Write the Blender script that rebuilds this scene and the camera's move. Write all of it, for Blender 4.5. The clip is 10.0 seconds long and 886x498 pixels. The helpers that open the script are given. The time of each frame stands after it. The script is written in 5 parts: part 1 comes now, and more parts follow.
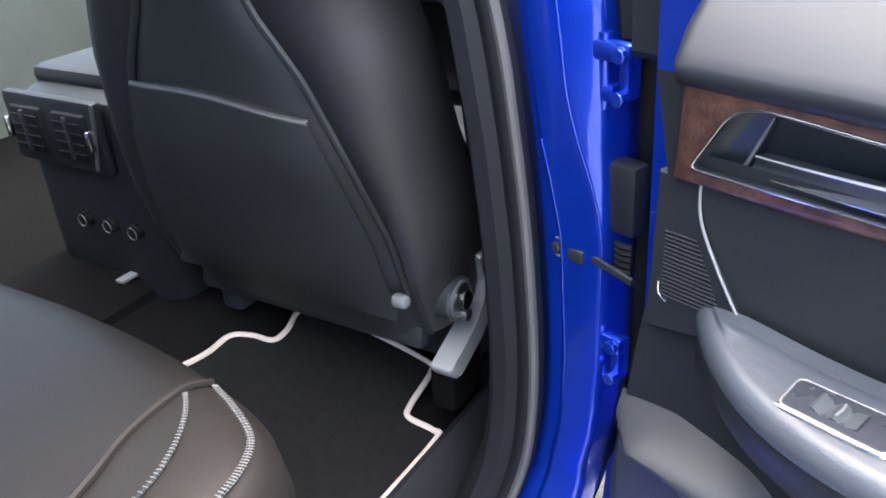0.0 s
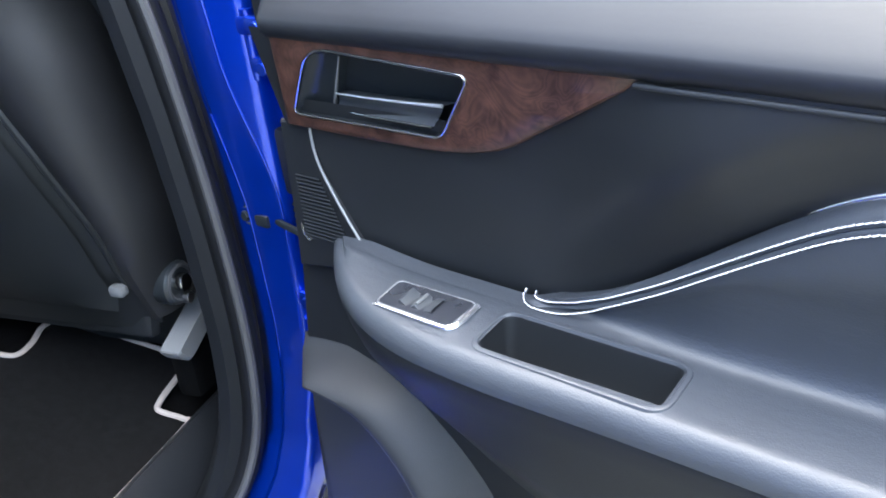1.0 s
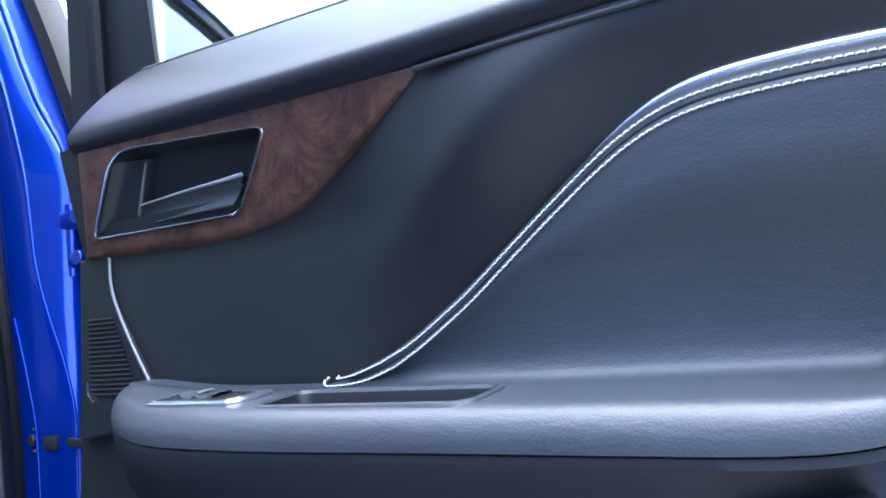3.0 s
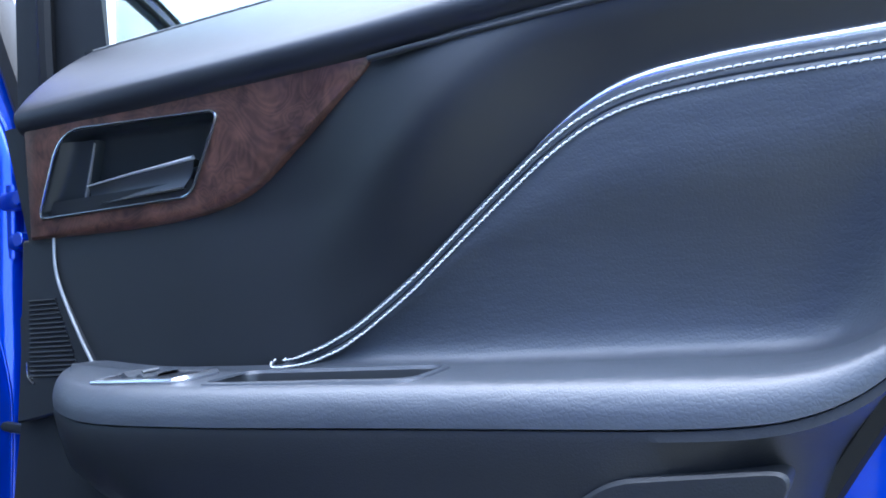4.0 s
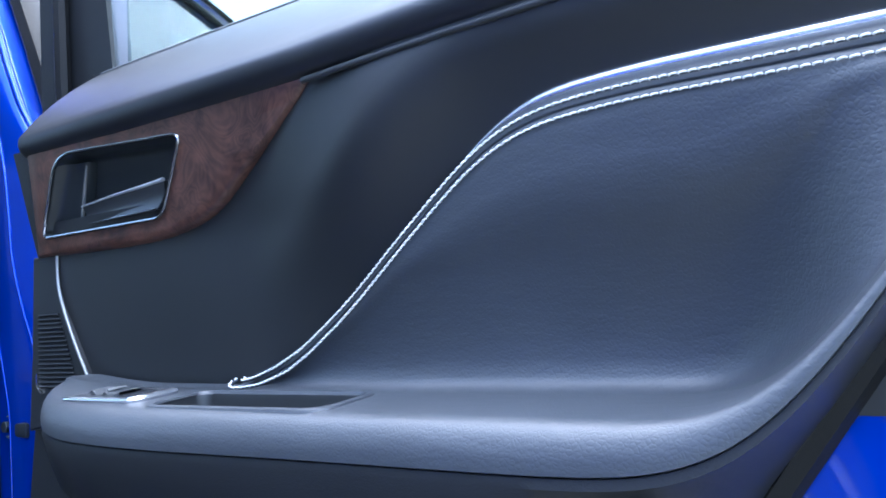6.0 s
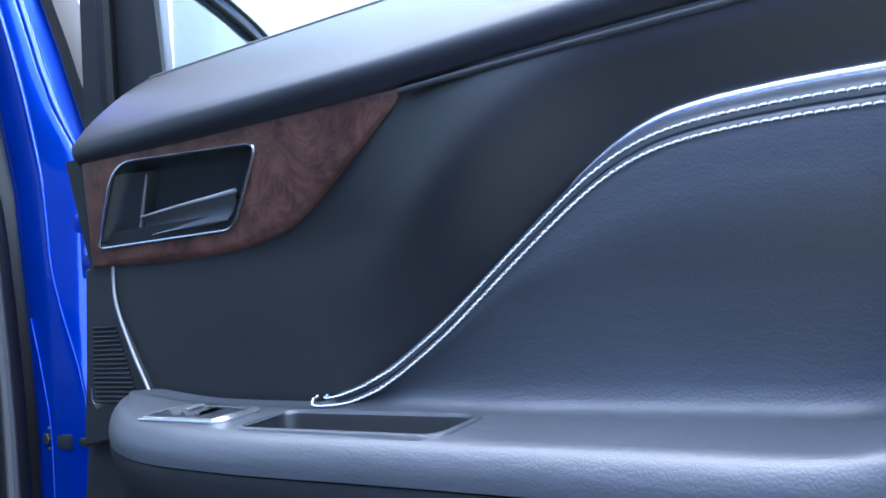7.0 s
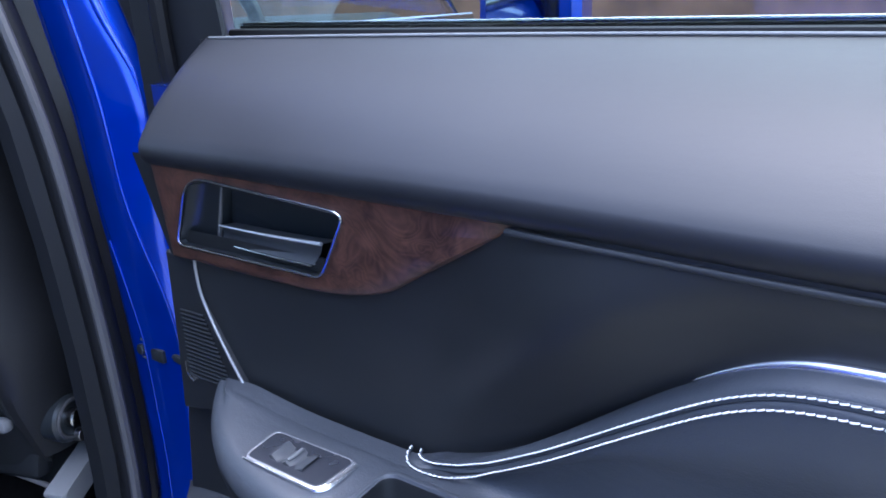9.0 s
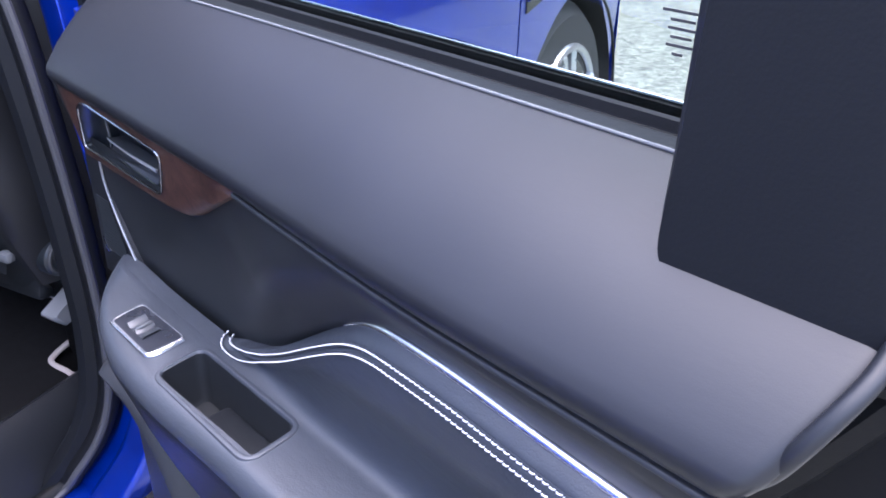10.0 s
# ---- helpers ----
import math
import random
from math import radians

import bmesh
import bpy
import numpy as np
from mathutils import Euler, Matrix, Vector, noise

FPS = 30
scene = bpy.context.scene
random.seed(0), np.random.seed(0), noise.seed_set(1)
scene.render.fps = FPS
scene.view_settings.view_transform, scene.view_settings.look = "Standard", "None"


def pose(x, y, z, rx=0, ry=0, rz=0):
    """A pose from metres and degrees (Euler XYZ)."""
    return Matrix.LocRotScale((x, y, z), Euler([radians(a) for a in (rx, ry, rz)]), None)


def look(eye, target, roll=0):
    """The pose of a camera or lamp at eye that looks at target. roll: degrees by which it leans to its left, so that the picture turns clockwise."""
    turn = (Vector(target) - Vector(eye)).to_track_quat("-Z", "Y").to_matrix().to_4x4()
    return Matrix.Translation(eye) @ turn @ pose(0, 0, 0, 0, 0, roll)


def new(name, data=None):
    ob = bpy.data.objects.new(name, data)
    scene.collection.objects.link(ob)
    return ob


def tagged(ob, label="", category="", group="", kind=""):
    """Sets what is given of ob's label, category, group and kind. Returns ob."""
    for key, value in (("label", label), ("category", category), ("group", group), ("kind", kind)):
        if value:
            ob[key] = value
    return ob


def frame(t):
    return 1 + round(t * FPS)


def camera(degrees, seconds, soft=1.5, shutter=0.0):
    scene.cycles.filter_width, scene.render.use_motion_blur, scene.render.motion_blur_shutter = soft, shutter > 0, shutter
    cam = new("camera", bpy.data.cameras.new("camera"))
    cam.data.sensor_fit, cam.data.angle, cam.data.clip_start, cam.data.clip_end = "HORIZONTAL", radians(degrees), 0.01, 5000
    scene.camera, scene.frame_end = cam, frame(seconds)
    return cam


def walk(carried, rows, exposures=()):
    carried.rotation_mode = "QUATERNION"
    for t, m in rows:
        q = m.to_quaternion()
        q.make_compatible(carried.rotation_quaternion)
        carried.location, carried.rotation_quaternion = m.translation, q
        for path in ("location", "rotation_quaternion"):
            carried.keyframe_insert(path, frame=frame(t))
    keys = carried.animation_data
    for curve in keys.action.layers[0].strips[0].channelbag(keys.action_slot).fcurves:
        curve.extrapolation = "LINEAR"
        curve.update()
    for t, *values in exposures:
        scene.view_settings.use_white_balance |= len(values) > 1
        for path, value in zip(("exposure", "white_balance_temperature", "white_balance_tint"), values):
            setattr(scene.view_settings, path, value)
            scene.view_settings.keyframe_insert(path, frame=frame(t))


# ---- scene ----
cam = camera(55.7, 10.0, soft=1.8)
PATH = [
    (0, (0.502, -0.61, 1.297), (-0.894, 0.478, 0.366), -4.4),
    (0.2, (0.564, -0.584, 1.3), (-0.783, 0.557, 0.36), -5.1),
    (0.5, (0.636, -0.556, 1.281), (-0.632, 0.667, 0.334), -5.9),
    (1, (0.699, -0.558, 1.25), (-0.47, 0.796, 0.356), -5.9),
    (1.5, (0.708, -0.499, 1.141), (-0.453, 1.003, 0.512), -4.5),
    (2, (0.72, -0.498, 1.039), (-0.43, 1.123, 0.82), -3.7),
    (2.5, (0.739, -0.516, 0.983), (-0.356, 1.156, 1.061), -4.1),
    (3.8, (0.735, -0.556, 0.953), (-0.177, 1.214, 1.148), -3.3),
    (4, (0.741, -0.554, 0.95), (-0.153, 1.226, 1.13), -3.1),
    (4.5, (0.751, -0.543, 0.955), (-0.127, 1.248, 1.098), -3.3),
    (5, (0.762, -0.538, 0.953), (-0.136, 1.242, 1.114), -3.4),
    (5.2, (0.778, -0.525, 0.957), (-0.159, 1.232, 1.136), -3.2),
    (6.5, (0.84, -0.484, 0.972), (-0.355, 1.112, 1.129), -3.1),
    (7, (0.767, -0.516, 0.985), (-0.341, 1.143, 1.128), -3.4),
    (7.5, (0.65, -0.536, 0.979), (-0.35, 1.181, 1.198), -4.8),
    (8, (0.638, -0.54, 0.968), (-0.393, 1.154, 1.23), -4.6),
    (8.5, (0.637, -0.482, 1.047), (-0.515, 1.152, 1.022), -2.9),
    (9, (0.7161, -0.4818, 1.2374), (-0.2774, 0.7943, 0.7135), -2.89),
    (9.3, (0.8236, -0.4863, 1.3246), (-0.1944, 0.6791, 0.6207), -1.97),
    (9.5, (0.8818, -0.4632, 1.3377), (-0.1539, 0.6663, 0.6016), -0.87),
    (9.8, (0.9588, -0.4128, 1.3521), (-0.1032, 0.6672, 0.5801), 0.47),
    (10, (0.9605, -0.3879, 1.3512), (-0.1205, 0.6411, 0.5371), -0.11),
]
EXPOSURES = [(0.0, 3.75, 6600, 10), (0.5, 3.5, 6050, 6), (1.0, 3.4, 6050, 6), (2.5, 3.25, 5600, 8), (4.0, 3.15, 5200, 8), (8.2, 3.15, 5200, 8), (8.6, 2.95, 5250, 9), (9.0, 2.75, 5300, 15), (9.5, 2.80, 5450, 22), (10.0, 2.95, 5750, 23)]
walk(cam, [(t, look(eye, target, roll)) for t, eye, target, roll in PATH], EXPOSURES)

# ---- world and light ----
GROUND = 0.10
CAR = pose(0, 0, 0, 0, 0, 18.5)          # the car's own axes: x to its right, y forward, hinge line at the origin

world = bpy.data.worlds.new("world")
scene.world = world
world.use_nodes = True
wn = world.node_tree
sky = wn.nodes.new("ShaderNodeTexSky")
sky.sky_type = "NISHITA"
sky.sun_disc = False
sky.sun_elevation = radians(80)
sky.sun_rotation = radians(0)
sky.dust_density = 5.0
sky.air_density = 1.0
wn.links.new(sky.outputs["Color"], wn.nodes["Background"].inputs["Color"])
wn.nodes["Background"].inputs["Strength"].default_value = 0.15
sun = new("sun", bpy.data.lights.new("sun", "SUN"))
sun.data.energy = 2.0
sun.data.angle = radians(108)
sun.data.color = (1.0, 0.97, 0.93)
sun.matrix_world = look((2.4, 1.9, 10), (0, 0, 0))


# ---- materials ----
def material(name, base, rough=0.5, metal=0.0, bump=0.0, scale=200.0, vary=0.15, vscale=6.0, coat=0.0, spec=0.5, sheen=0.0, stretch=(1, 1, 1)):
    m = bpy.data.materials.new(name)
    m.use_nodes = True
    nt = m.node_tree
    bs = nt.nodes["Principled BSDF"]
    bs.inputs["Roughness"].default_value = rough
    bs.inputs["Metallic"].default_value = metal
    bs.inputs["Coat Weight"].default_value = coat
    bs.inputs["Coat Roughness"].default_value = 0.03
    bs.inputs["Specular IOR Level"].default_value = spec
    bs.inputs["Sheen Weight"].default_value = sheen
    co = nt.nodes.new("ShaderNodeTexCoord")
    mp = nt.nodes.new("ShaderNodeMapping")
    mp.inputs["Scale"].default_value = stretch
    nt.links.new(co.outputs["Object"], mp.inputs["Vector"])
    big = nt.nodes.new("ShaderNodeTexNoise")
    big.inputs["Scale"].default_value = vscale
    big.inputs["Detail"].default_value = 5
    nt.links.new(mp.outputs["Vector"], big.inputs["Vector"])
    ramp = nt.nodes.new("ShaderNodeValToRGB")
    ramp.color_ramp.elements[0].position, ramp.color_ramp.elements[1].position = 0.3, 0.7
    ramp.color_ramp.elements[0].color = (*[c * (1 - vary) for c in base], 1)
    ramp.color_ramp.elements[1].color = (*[min(1, c * (1 + vary)) for c in base], 1)
    nt.links.new(big.outputs["Fac"], ramp.inputs["Fac"])
    nt.links.new(ramp.outputs["Color"], bs.inputs["Base Color"])
    rr = nt.nodes.new("ShaderNodeMapRange")
    rr.inputs["To Min"].default_value = max(0.02, rough * 0.88)
    rr.inputs["To Max"].default_value = min(1, rough * 1.12)
    nt.links.new(big.outputs["Fac"], rr.inputs["Value"])
    nt.links.new(rr.outputs["Result"], bs.inputs["Roughness"])
    if bump:
        fine = nt.nodes.new("ShaderNodeTexNoise")
        fine.inputs["Scale"].default_value = scale
        fine.inputs["Detail"].default_value = 3
        nt.links.new(mp.outputs["Vector"], fine.inputs["Vector"])
        bp = nt.nodes.new("ShaderNodeBump")
        bp.inputs["Strength"].default_value = bump
        bp.inputs["Distance"].default_value = 0.002
        nt.links.new(fine.outputs["Fac"], bp.inputs["Height"])
        nt.links.new(bp.outputs["Normal"], bs.inputs["Normal"])
    return m


def leather(name, base, rough, strength, pebble=420.0, crease=95.0, spec=0.5):
    """Grained leather: pebbles, and finer creases that run along the panel."""
    m = material(name, base, rough, vary=0.10, vscale=9, spec=spec)
    nt = m.node_tree
    bs = nt.nodes["Principled BSDF"]
    co = nt.nodes.new("ShaderNodeTexCoord")
    vor = nt.nodes.new("ShaderNodeTexVoronoi")
    vor.feature = "DISTANCE_TO_EDGE"
    vor.inputs["Scale"].default_value = pebble
    warp = nt.nodes.new("ShaderNodeTexNoise")
    warp.inputs["Scale"].default_value = crease
    warp.inputs["Detail"].default_value = 4
    mp = nt.nodes.new("ShaderNodeMapping")
    mp.inputs["Scale"].default_value = (0.45, 1, 1.3)
    mp.inputs["Rotation"].default_value = (0, 0.5, 0)
    nt.links.new(co.outputs["Object"], vor.inputs["Vector"])
    nt.links.new(co.outputs["Object"], mp.inputs["Vector"])
    nt.links.new(mp.outputs["Vector"], warp.inputs["Vector"])
    small = nt.nodes.new("ShaderNodeMapRange")
    small.inputs["From Max"].default_value = 0.25
    small.inputs["To Max"].default_value = 0.14
    nt.links.new(vor.outputs["Distance"], small.inputs["Value"])
    add = nt.nodes.new("ShaderNodeMath")
    add.operation = "ADD"
    nt.links.new(small.outputs["Result"], add.inputs[0])
    nt.links.new(warp.outputs["Fac"], add.inputs[1])
    bp = nt.nodes.new("ShaderNodeBump")
    bp.inputs["Strength"].default_value = strength
    bp.inputs["Distance"].default_value = 0.0015
    nt.links.new(add.outputs["Value"], bp.inputs["Height"])
    nt.links.new(bp.outputs["Normal"], bs.inputs["Normal"])
    return m


def burl(name):
    """Walnut burl veneer under a satin lacquer."""
    m = material(name, (0.1, 0.04, 0.02), 0.42, coat=0.2, spec=0.4)
    nt = m.node_tree
    bs = nt.nodes["Principled BSDF"]
    bs.inputs["Coat Roughness"].default_value = 0.25
    co = nt.nodes.new("ShaderNodeTexCoord")
    n1 = nt.nodes.new("ShaderNodeTexNoise")
    n1.inputs["Scale"].default_value = 15
    n1.inputs["Detail"].default_value = 2
    n1.inputs["Distortion"].default_value = 2.2
    nt.links.new(co.outputs["Object"], n1.inputs["Vector"])
    mul = nt.nodes.new("ShaderNodeMath")
    mul.operation = "MULTIPLY"
    mul.inputs[1].default_value = 95
    nt.links.new(n1.outputs["Fac"], mul.inputs[0])
    sn = nt.nodes.new("ShaderNodeMath")
    sn.operation = "SINE"
    nt.links.new(mul.outputs["Value"], sn.inputs[0])
    n2 = nt.nodes.new("ShaderNodeTexNoise")
    n2.inputs["Scale"].default_value = 38
    n2.inputs["Distortion"].default_value = 1.5
    n2.inputs["Detail"].default_value = 6
    nt.links.new(co.outputs["Object"], n2.inputs["Vector"])
    mix = nt.nodes.new("ShaderNodeMath")
    mix.operation = "MULTIPLY_ADD"
    mix.inputs[1].default_value = 0.075
    nt.links.new(sn.outputs["Value"], mix.inputs[0])
    nt.links.new(n2.outputs["Fac"], mix.inputs[2])
    ramp = nt.nodes.new("ShaderNodeValToRGB")
    ramp.color_ramp.elements[0].position, ramp.color_ramp.elements[1].position = 0.25, 0.8
    ramp.color_ramp.elements[0].color = (0.017, 0.0072, 0.0056, 1)
    ramp.color_ramp.elements[1].color = (0.096, 0.046, 0.033, 1)
    nt.links.new(mix.outputs["Value"], ramp.inputs["Fac"])
    nt.links.new(ramp.outputs["Color"], bs.inputs["Base Color"])
    return m


def glassy(name, tint=(1, 1, 1), rough=0.0):
    m = bpy.data.materials.new(name)
    m.use_nodes = True
    nt = m.node_tree
    nt.nodes.remove(nt.nodes["Principled BSDF"])
    tr = nt.nodes.new("ShaderNodeBsdfTransparent")
    tr.inputs["Color"].default_value = (*tint, 1)
    gl = nt.nodes.new("ShaderNodeBsdfGlossy")
    gl.inputs["Roughness"].default_value = rough
    lw = nt.nodes.new("ShaderNodeLayerWeight")
    pw = nt.nodes.new("ShaderNodeMath")
    pw.operation = "POWER"
    pw.inputs[1].default_value = 4.5
    nt.links.new(lw.outputs["Facing"], pw.inputs[0])
    fr = nt.nodes.new("ShaderNodeMapRange")
    fr.inputs["To Min"].default_value = 0.04
    fr.inputs["To Max"].default_value = 0.95
    nt.links.new(pw.outputs["Value"], fr.inputs["Value"])
    mx = nt.nodes.new("ShaderNodeMixShader")
    nt.links.new(fr.outputs["Result"], mx.inputs["Fac"])
    nt.links.new(tr.outputs["BSDF"], mx.inputs[1])
    nt.links.new(gl.outputs["BSDF"], mx.inputs[2])
    nt.links.new(mx.outputs["Shader"], nt.nodes["Material Output"].inputs["Surface"])
    return m


def gravel(name):
    m = material(name, (0.096, 0.099, 0.085), 0.9, vary=0.2, vscale=1.2, bump=0.6, scale=40)
    nt = m.node_tree
    bs = nt.nodes["Principled BSDF"]
    co = nt.nodes.new("ShaderNodeTexCoord")
    vor = nt.nodes.new("ShaderNodeTexVoronoi")
    vor.inputs["Scale"].default_value = 40
    nt.links.new(co.outputs["Object"], vor.inputs["Vector"])
    hsv = nt.nodes.new("ShaderNodeSeparateColor")
    nt.links.new(vor.outputs["Color"], hsv.inputs["Color"])
    ramp = nt.nodes.new("ShaderNodeValToRGB")
    ramp.color_ramp.elements[0].color = (0.024, 0.026, 0.0235, 1)
    ramp.color_ramp.elements[1].color = (0.230, 0.236, 0.198, 1)
    nt.links.new(hsv.outputs["Red"], ramp.inputs["Fac"])
    old = bs.inputs["Base Color"].links[0].from_socket
    mx = nt.nodes.new("ShaderNodeMix")
    mx.data_type = "RGBA"
    mx.inputs["Factor"].default_value = 0.55
    nt.links.new(old, mx.inputs["A"])
    nt.links.new(ramp.outputs["Color"], mx.inputs["B"])
    nt.links.new(mx.outputs["Result"], bs.inputs["Base Color"])
    return m


LEATHER = leather("leather", (0.0280, 0.0330, 0.0420), 0.47, 0.26, 420, 120, spec=0.54)
HEM = leather("rolled_leather_edge", (0.017, 0.019, 0.022), 0.52, 0.05, 900, 140, spec=0.45)
SOFT = leather("soft_pad", (0.0092, 0.0104, 0.0135), 0.43, 0.06, 900, 160, spec=0.36)
INSERT = leather("insert_leather", (0.0082, 0.0096, 0.0112), 0.47, 0.05, 900, 140, spec=0.50)
SEAT_BACK = leather("seat_back_vinyl", (0.0115, 0.0130, 0.0140), 0.5, 0.08, 700, 140, spec=0.3)
SEAT = leather("seat_leather", (0.0100, 0.0105, 0.0118), 0.52, 0.15, 350, 90, spec=0.3)
PLASTIC = material("dark_plastic", (0.0080, 0.0092, 0.0112), 0.48, spec=0.28, bump=0.12, scale=900, vary=0.08)
GLOSS = material("gloss_black", (0.010, 0.011, 0.013), 0.08, vary=0.05)
CUP = material("cup_plastic", (0.014, 0.017, 0.020), 0.30, spec=0.35, vary=0.1)
RUBBER = material("rubber", (0.0048, 0.0053, 0.0062), 0.55, spec=0.15, bump=0.1, scale=300)
POST_TRIM = material("post_trim_vinyl", (0.0068, 0.0078, 0.0095), 0.60, spec=0.15, bump=0.08, scale=500, vary=0.1)
HOUSING = material("moulded_vinyl", (0.019, 0.021, 0.025), 0.52, spec=0.28, bump=0.10, scale=700, vary=0.08)
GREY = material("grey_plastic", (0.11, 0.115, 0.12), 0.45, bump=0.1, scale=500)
CHROME = material("satin_chrome", (0.46, 0.465, 0.475), 0.20, metal=1.0, vary=0.05)
PANEL = material("switch_grey", (0.020, 0.022, 0.028), 0.28, vary=0.06)
TRIM = material("satin_trim", (0.27, 0.275, 0.285), 0.45, metal=0.7, vary=0.05)
BRIGHT = material("brushed_aluminium", (0.80, 0.81, 0.84), 0.36, metal=0.9, vary=0.04)
ALLOY = material("bright_satin_strip", (0.90, 0.91, 0.94), 0.26, metal=1.0, vary=0.04)
STEEL = material("steel", (0.30, 0.30, 0.31), 0.35, metal=1.0, vary=0.2, vscale=40)
WOOD = burl("walnut_burl")
THREAD = material("white_thread", (0.74, 0.74, 0.75), 0.85, vary=0.06, vscale=300)
FLOOR_CARPET = material("floor_carpet", (0.0034, 0.0034, 0.0036), 1.0, spec=0.05, bump=0.9, scale=500, vary=0.3, vscale=60)
CARPET = material("carpet", (0.0060, 0.0060, 0.0064), 1.0, spec=0.1, bump=0.9, scale=700, vary=0.3, vscale=80)
PIPING = material("cream_piping", (0.40, 0.35, 0.32), 0.7, bump=0.4, scale=600, vary=0.08)
BLUE = material("blue_paint", (0.003, 0.038, 0.43), 0.30, metal=0.75, coat=1.0, vary=0.05, vscale=30)
GLASS = glassy("window_glass", (0.66, 0.72, 0.70))
TYRE = material("tyre", (0.02, 0.02, 0.021), 0.75, bump=0.3, scale=120)
RIM = material("alloy", (0.62, 0.63, 0.65), 0.28, metal=0.9)
GRAVEL = gravel("gravel")
BRICK = material("brown_wall", (0.24, 0.13, 0.085), 0.85, bump=0.5, scale=8, vary=0.3, vscale=2)
PALE_EDGE = material("dull_grey_piping", (0.040, 0.041, 0.044), 0.55, vary=0.1)
LEVER = material("dark_satin", (0.045, 0.050, 0.057), 0.36, metal=0.2, vary=0.08)
BENCH = leather("bench_leather", (0.0088, 0.0078, 0.0074), 0.52, 0.20, 350, 90, spec=0.18)
DOOR_CARD = material("far_door_card", (0.060, 0.069, 0.062), 0.6, bump=0.1, scale=300)
LINING = material("headlining", (0.42, 0.43, 0.42), 0.9, bump=0.1, scale=400)


# ---- mesh helpers ----
def finish(name, bm, mat, parent=None, label="", smooth=True):
    me = bpy.data.meshes.new(name)
    bmesh.ops.recalc_face_normals(bm, faces=bm.faces)
    if smooth:
        for f in bm.faces:
            f.smooth = True
        for e in bm.edges:
            if len(e.link_faces) == 2 and e.calc_face_angle(0) > radians(38):
                e.smooth = False
    bm.to_mesh(me)
    bm.free()
    me.materials.append(mat)
    ob = new(name, me)
    if parent is not None:
        ob.parent = parent
    if label:
        tagged(ob, label)
    return ob


part = finish


def thing(name, at, label, category, group="", m=None):
    ob = new(name)
    ob.empty_display_size = 0.05
    tagged(ob, label, category, group)
    ob.matrix_world = (m or Matrix()) @ Matrix.Translation(at)
    return ob


def lerp(x, table):
    xs, ys = [p[0] for p in table], [p[1] for p in table]
    return float(np.interp(x, xs, ys))


def smoothed(table, n=60):
    """A table made smooth: spaced evenly, then averaged over its neighbours a few times."""
    x0, x1 = table[0][0], table[-1][0]
    xs = [x0 + (x1 - x0) * i / n for i in range(n + 1)]
    ys = [lerp(x, table) for x in xs]
    for _ in range(max(6, n // 5)):
        ys = [ys[0]] + [(a + 2 * b + c) / 4 for a, b, c in zip(ys, ys[1:], ys[2:])] + [ys[-1]]
    return list(zip(xs, ys))


def spline(pts, n=10, closed=False):
    """A Catmull-Rom curve through points."""
    P = [Vector(p) for p in pts]
    out = []
    m = len(P)
    for i in range(m if closed else m - 1):
        if closed:
            a, b, c, d = P[i - 1], P[i], P[(i + 1) % m], P[(i + 2) % m]
        else:
            a, b, c, d = P[max(i - 1, 0)], P[i], P[i + 1], P[min(i + 2, m - 1)]
        for k in range(n):
            t = k / n
            out.append(0.5 * (2 * b + (c - a) * t + (2 * a - 5 * b + 4 * c - d) * t * t + (3 * b - a - 3 * c + d) * t ** 3))
    if not closed:
        out.append(P[-1].copy())
    return out


def rounded(pts, r, n=5):
    """A polygon of 2D points with rounded corners."""
    out = []
    m = len(pts)
    for i in range(m):
        p, a, b = Vector(pts[i]), Vector(pts[i - 1]), Vector(pts[(i + 1) % m])
        u, v = (a - p), (b - p)
        k = min(r, u.length * 0.45, v.length * 0.45)
        u.normalize(), v.normalize()
        s, e = p + u * k, p + v * k
        for j in range(n + 1):
            t = j / n
            out.append((1 - t) ** 2 * s + 2 * t * (1 - t) * p + t * t * e)
    return out


def lattice(rows, bm=None, skip=None, wrap=False):
    """A sheet through rows of points."""
    bm = bm or bmesh.new()
    vs = [[bm.verts.new(p) for p in r] for r in rows]
    for i in range(len(vs) - 1):
        n = len(vs[i])
        for j in range(n if wrap else n - 1):
            if skip and skip(i, j):
                continue
            k = (j + 1) % n
            bm.faces.new((vs[i][j], vs[i + 1][j], vs[i + 1][k], vs[i][k]))
    return bm


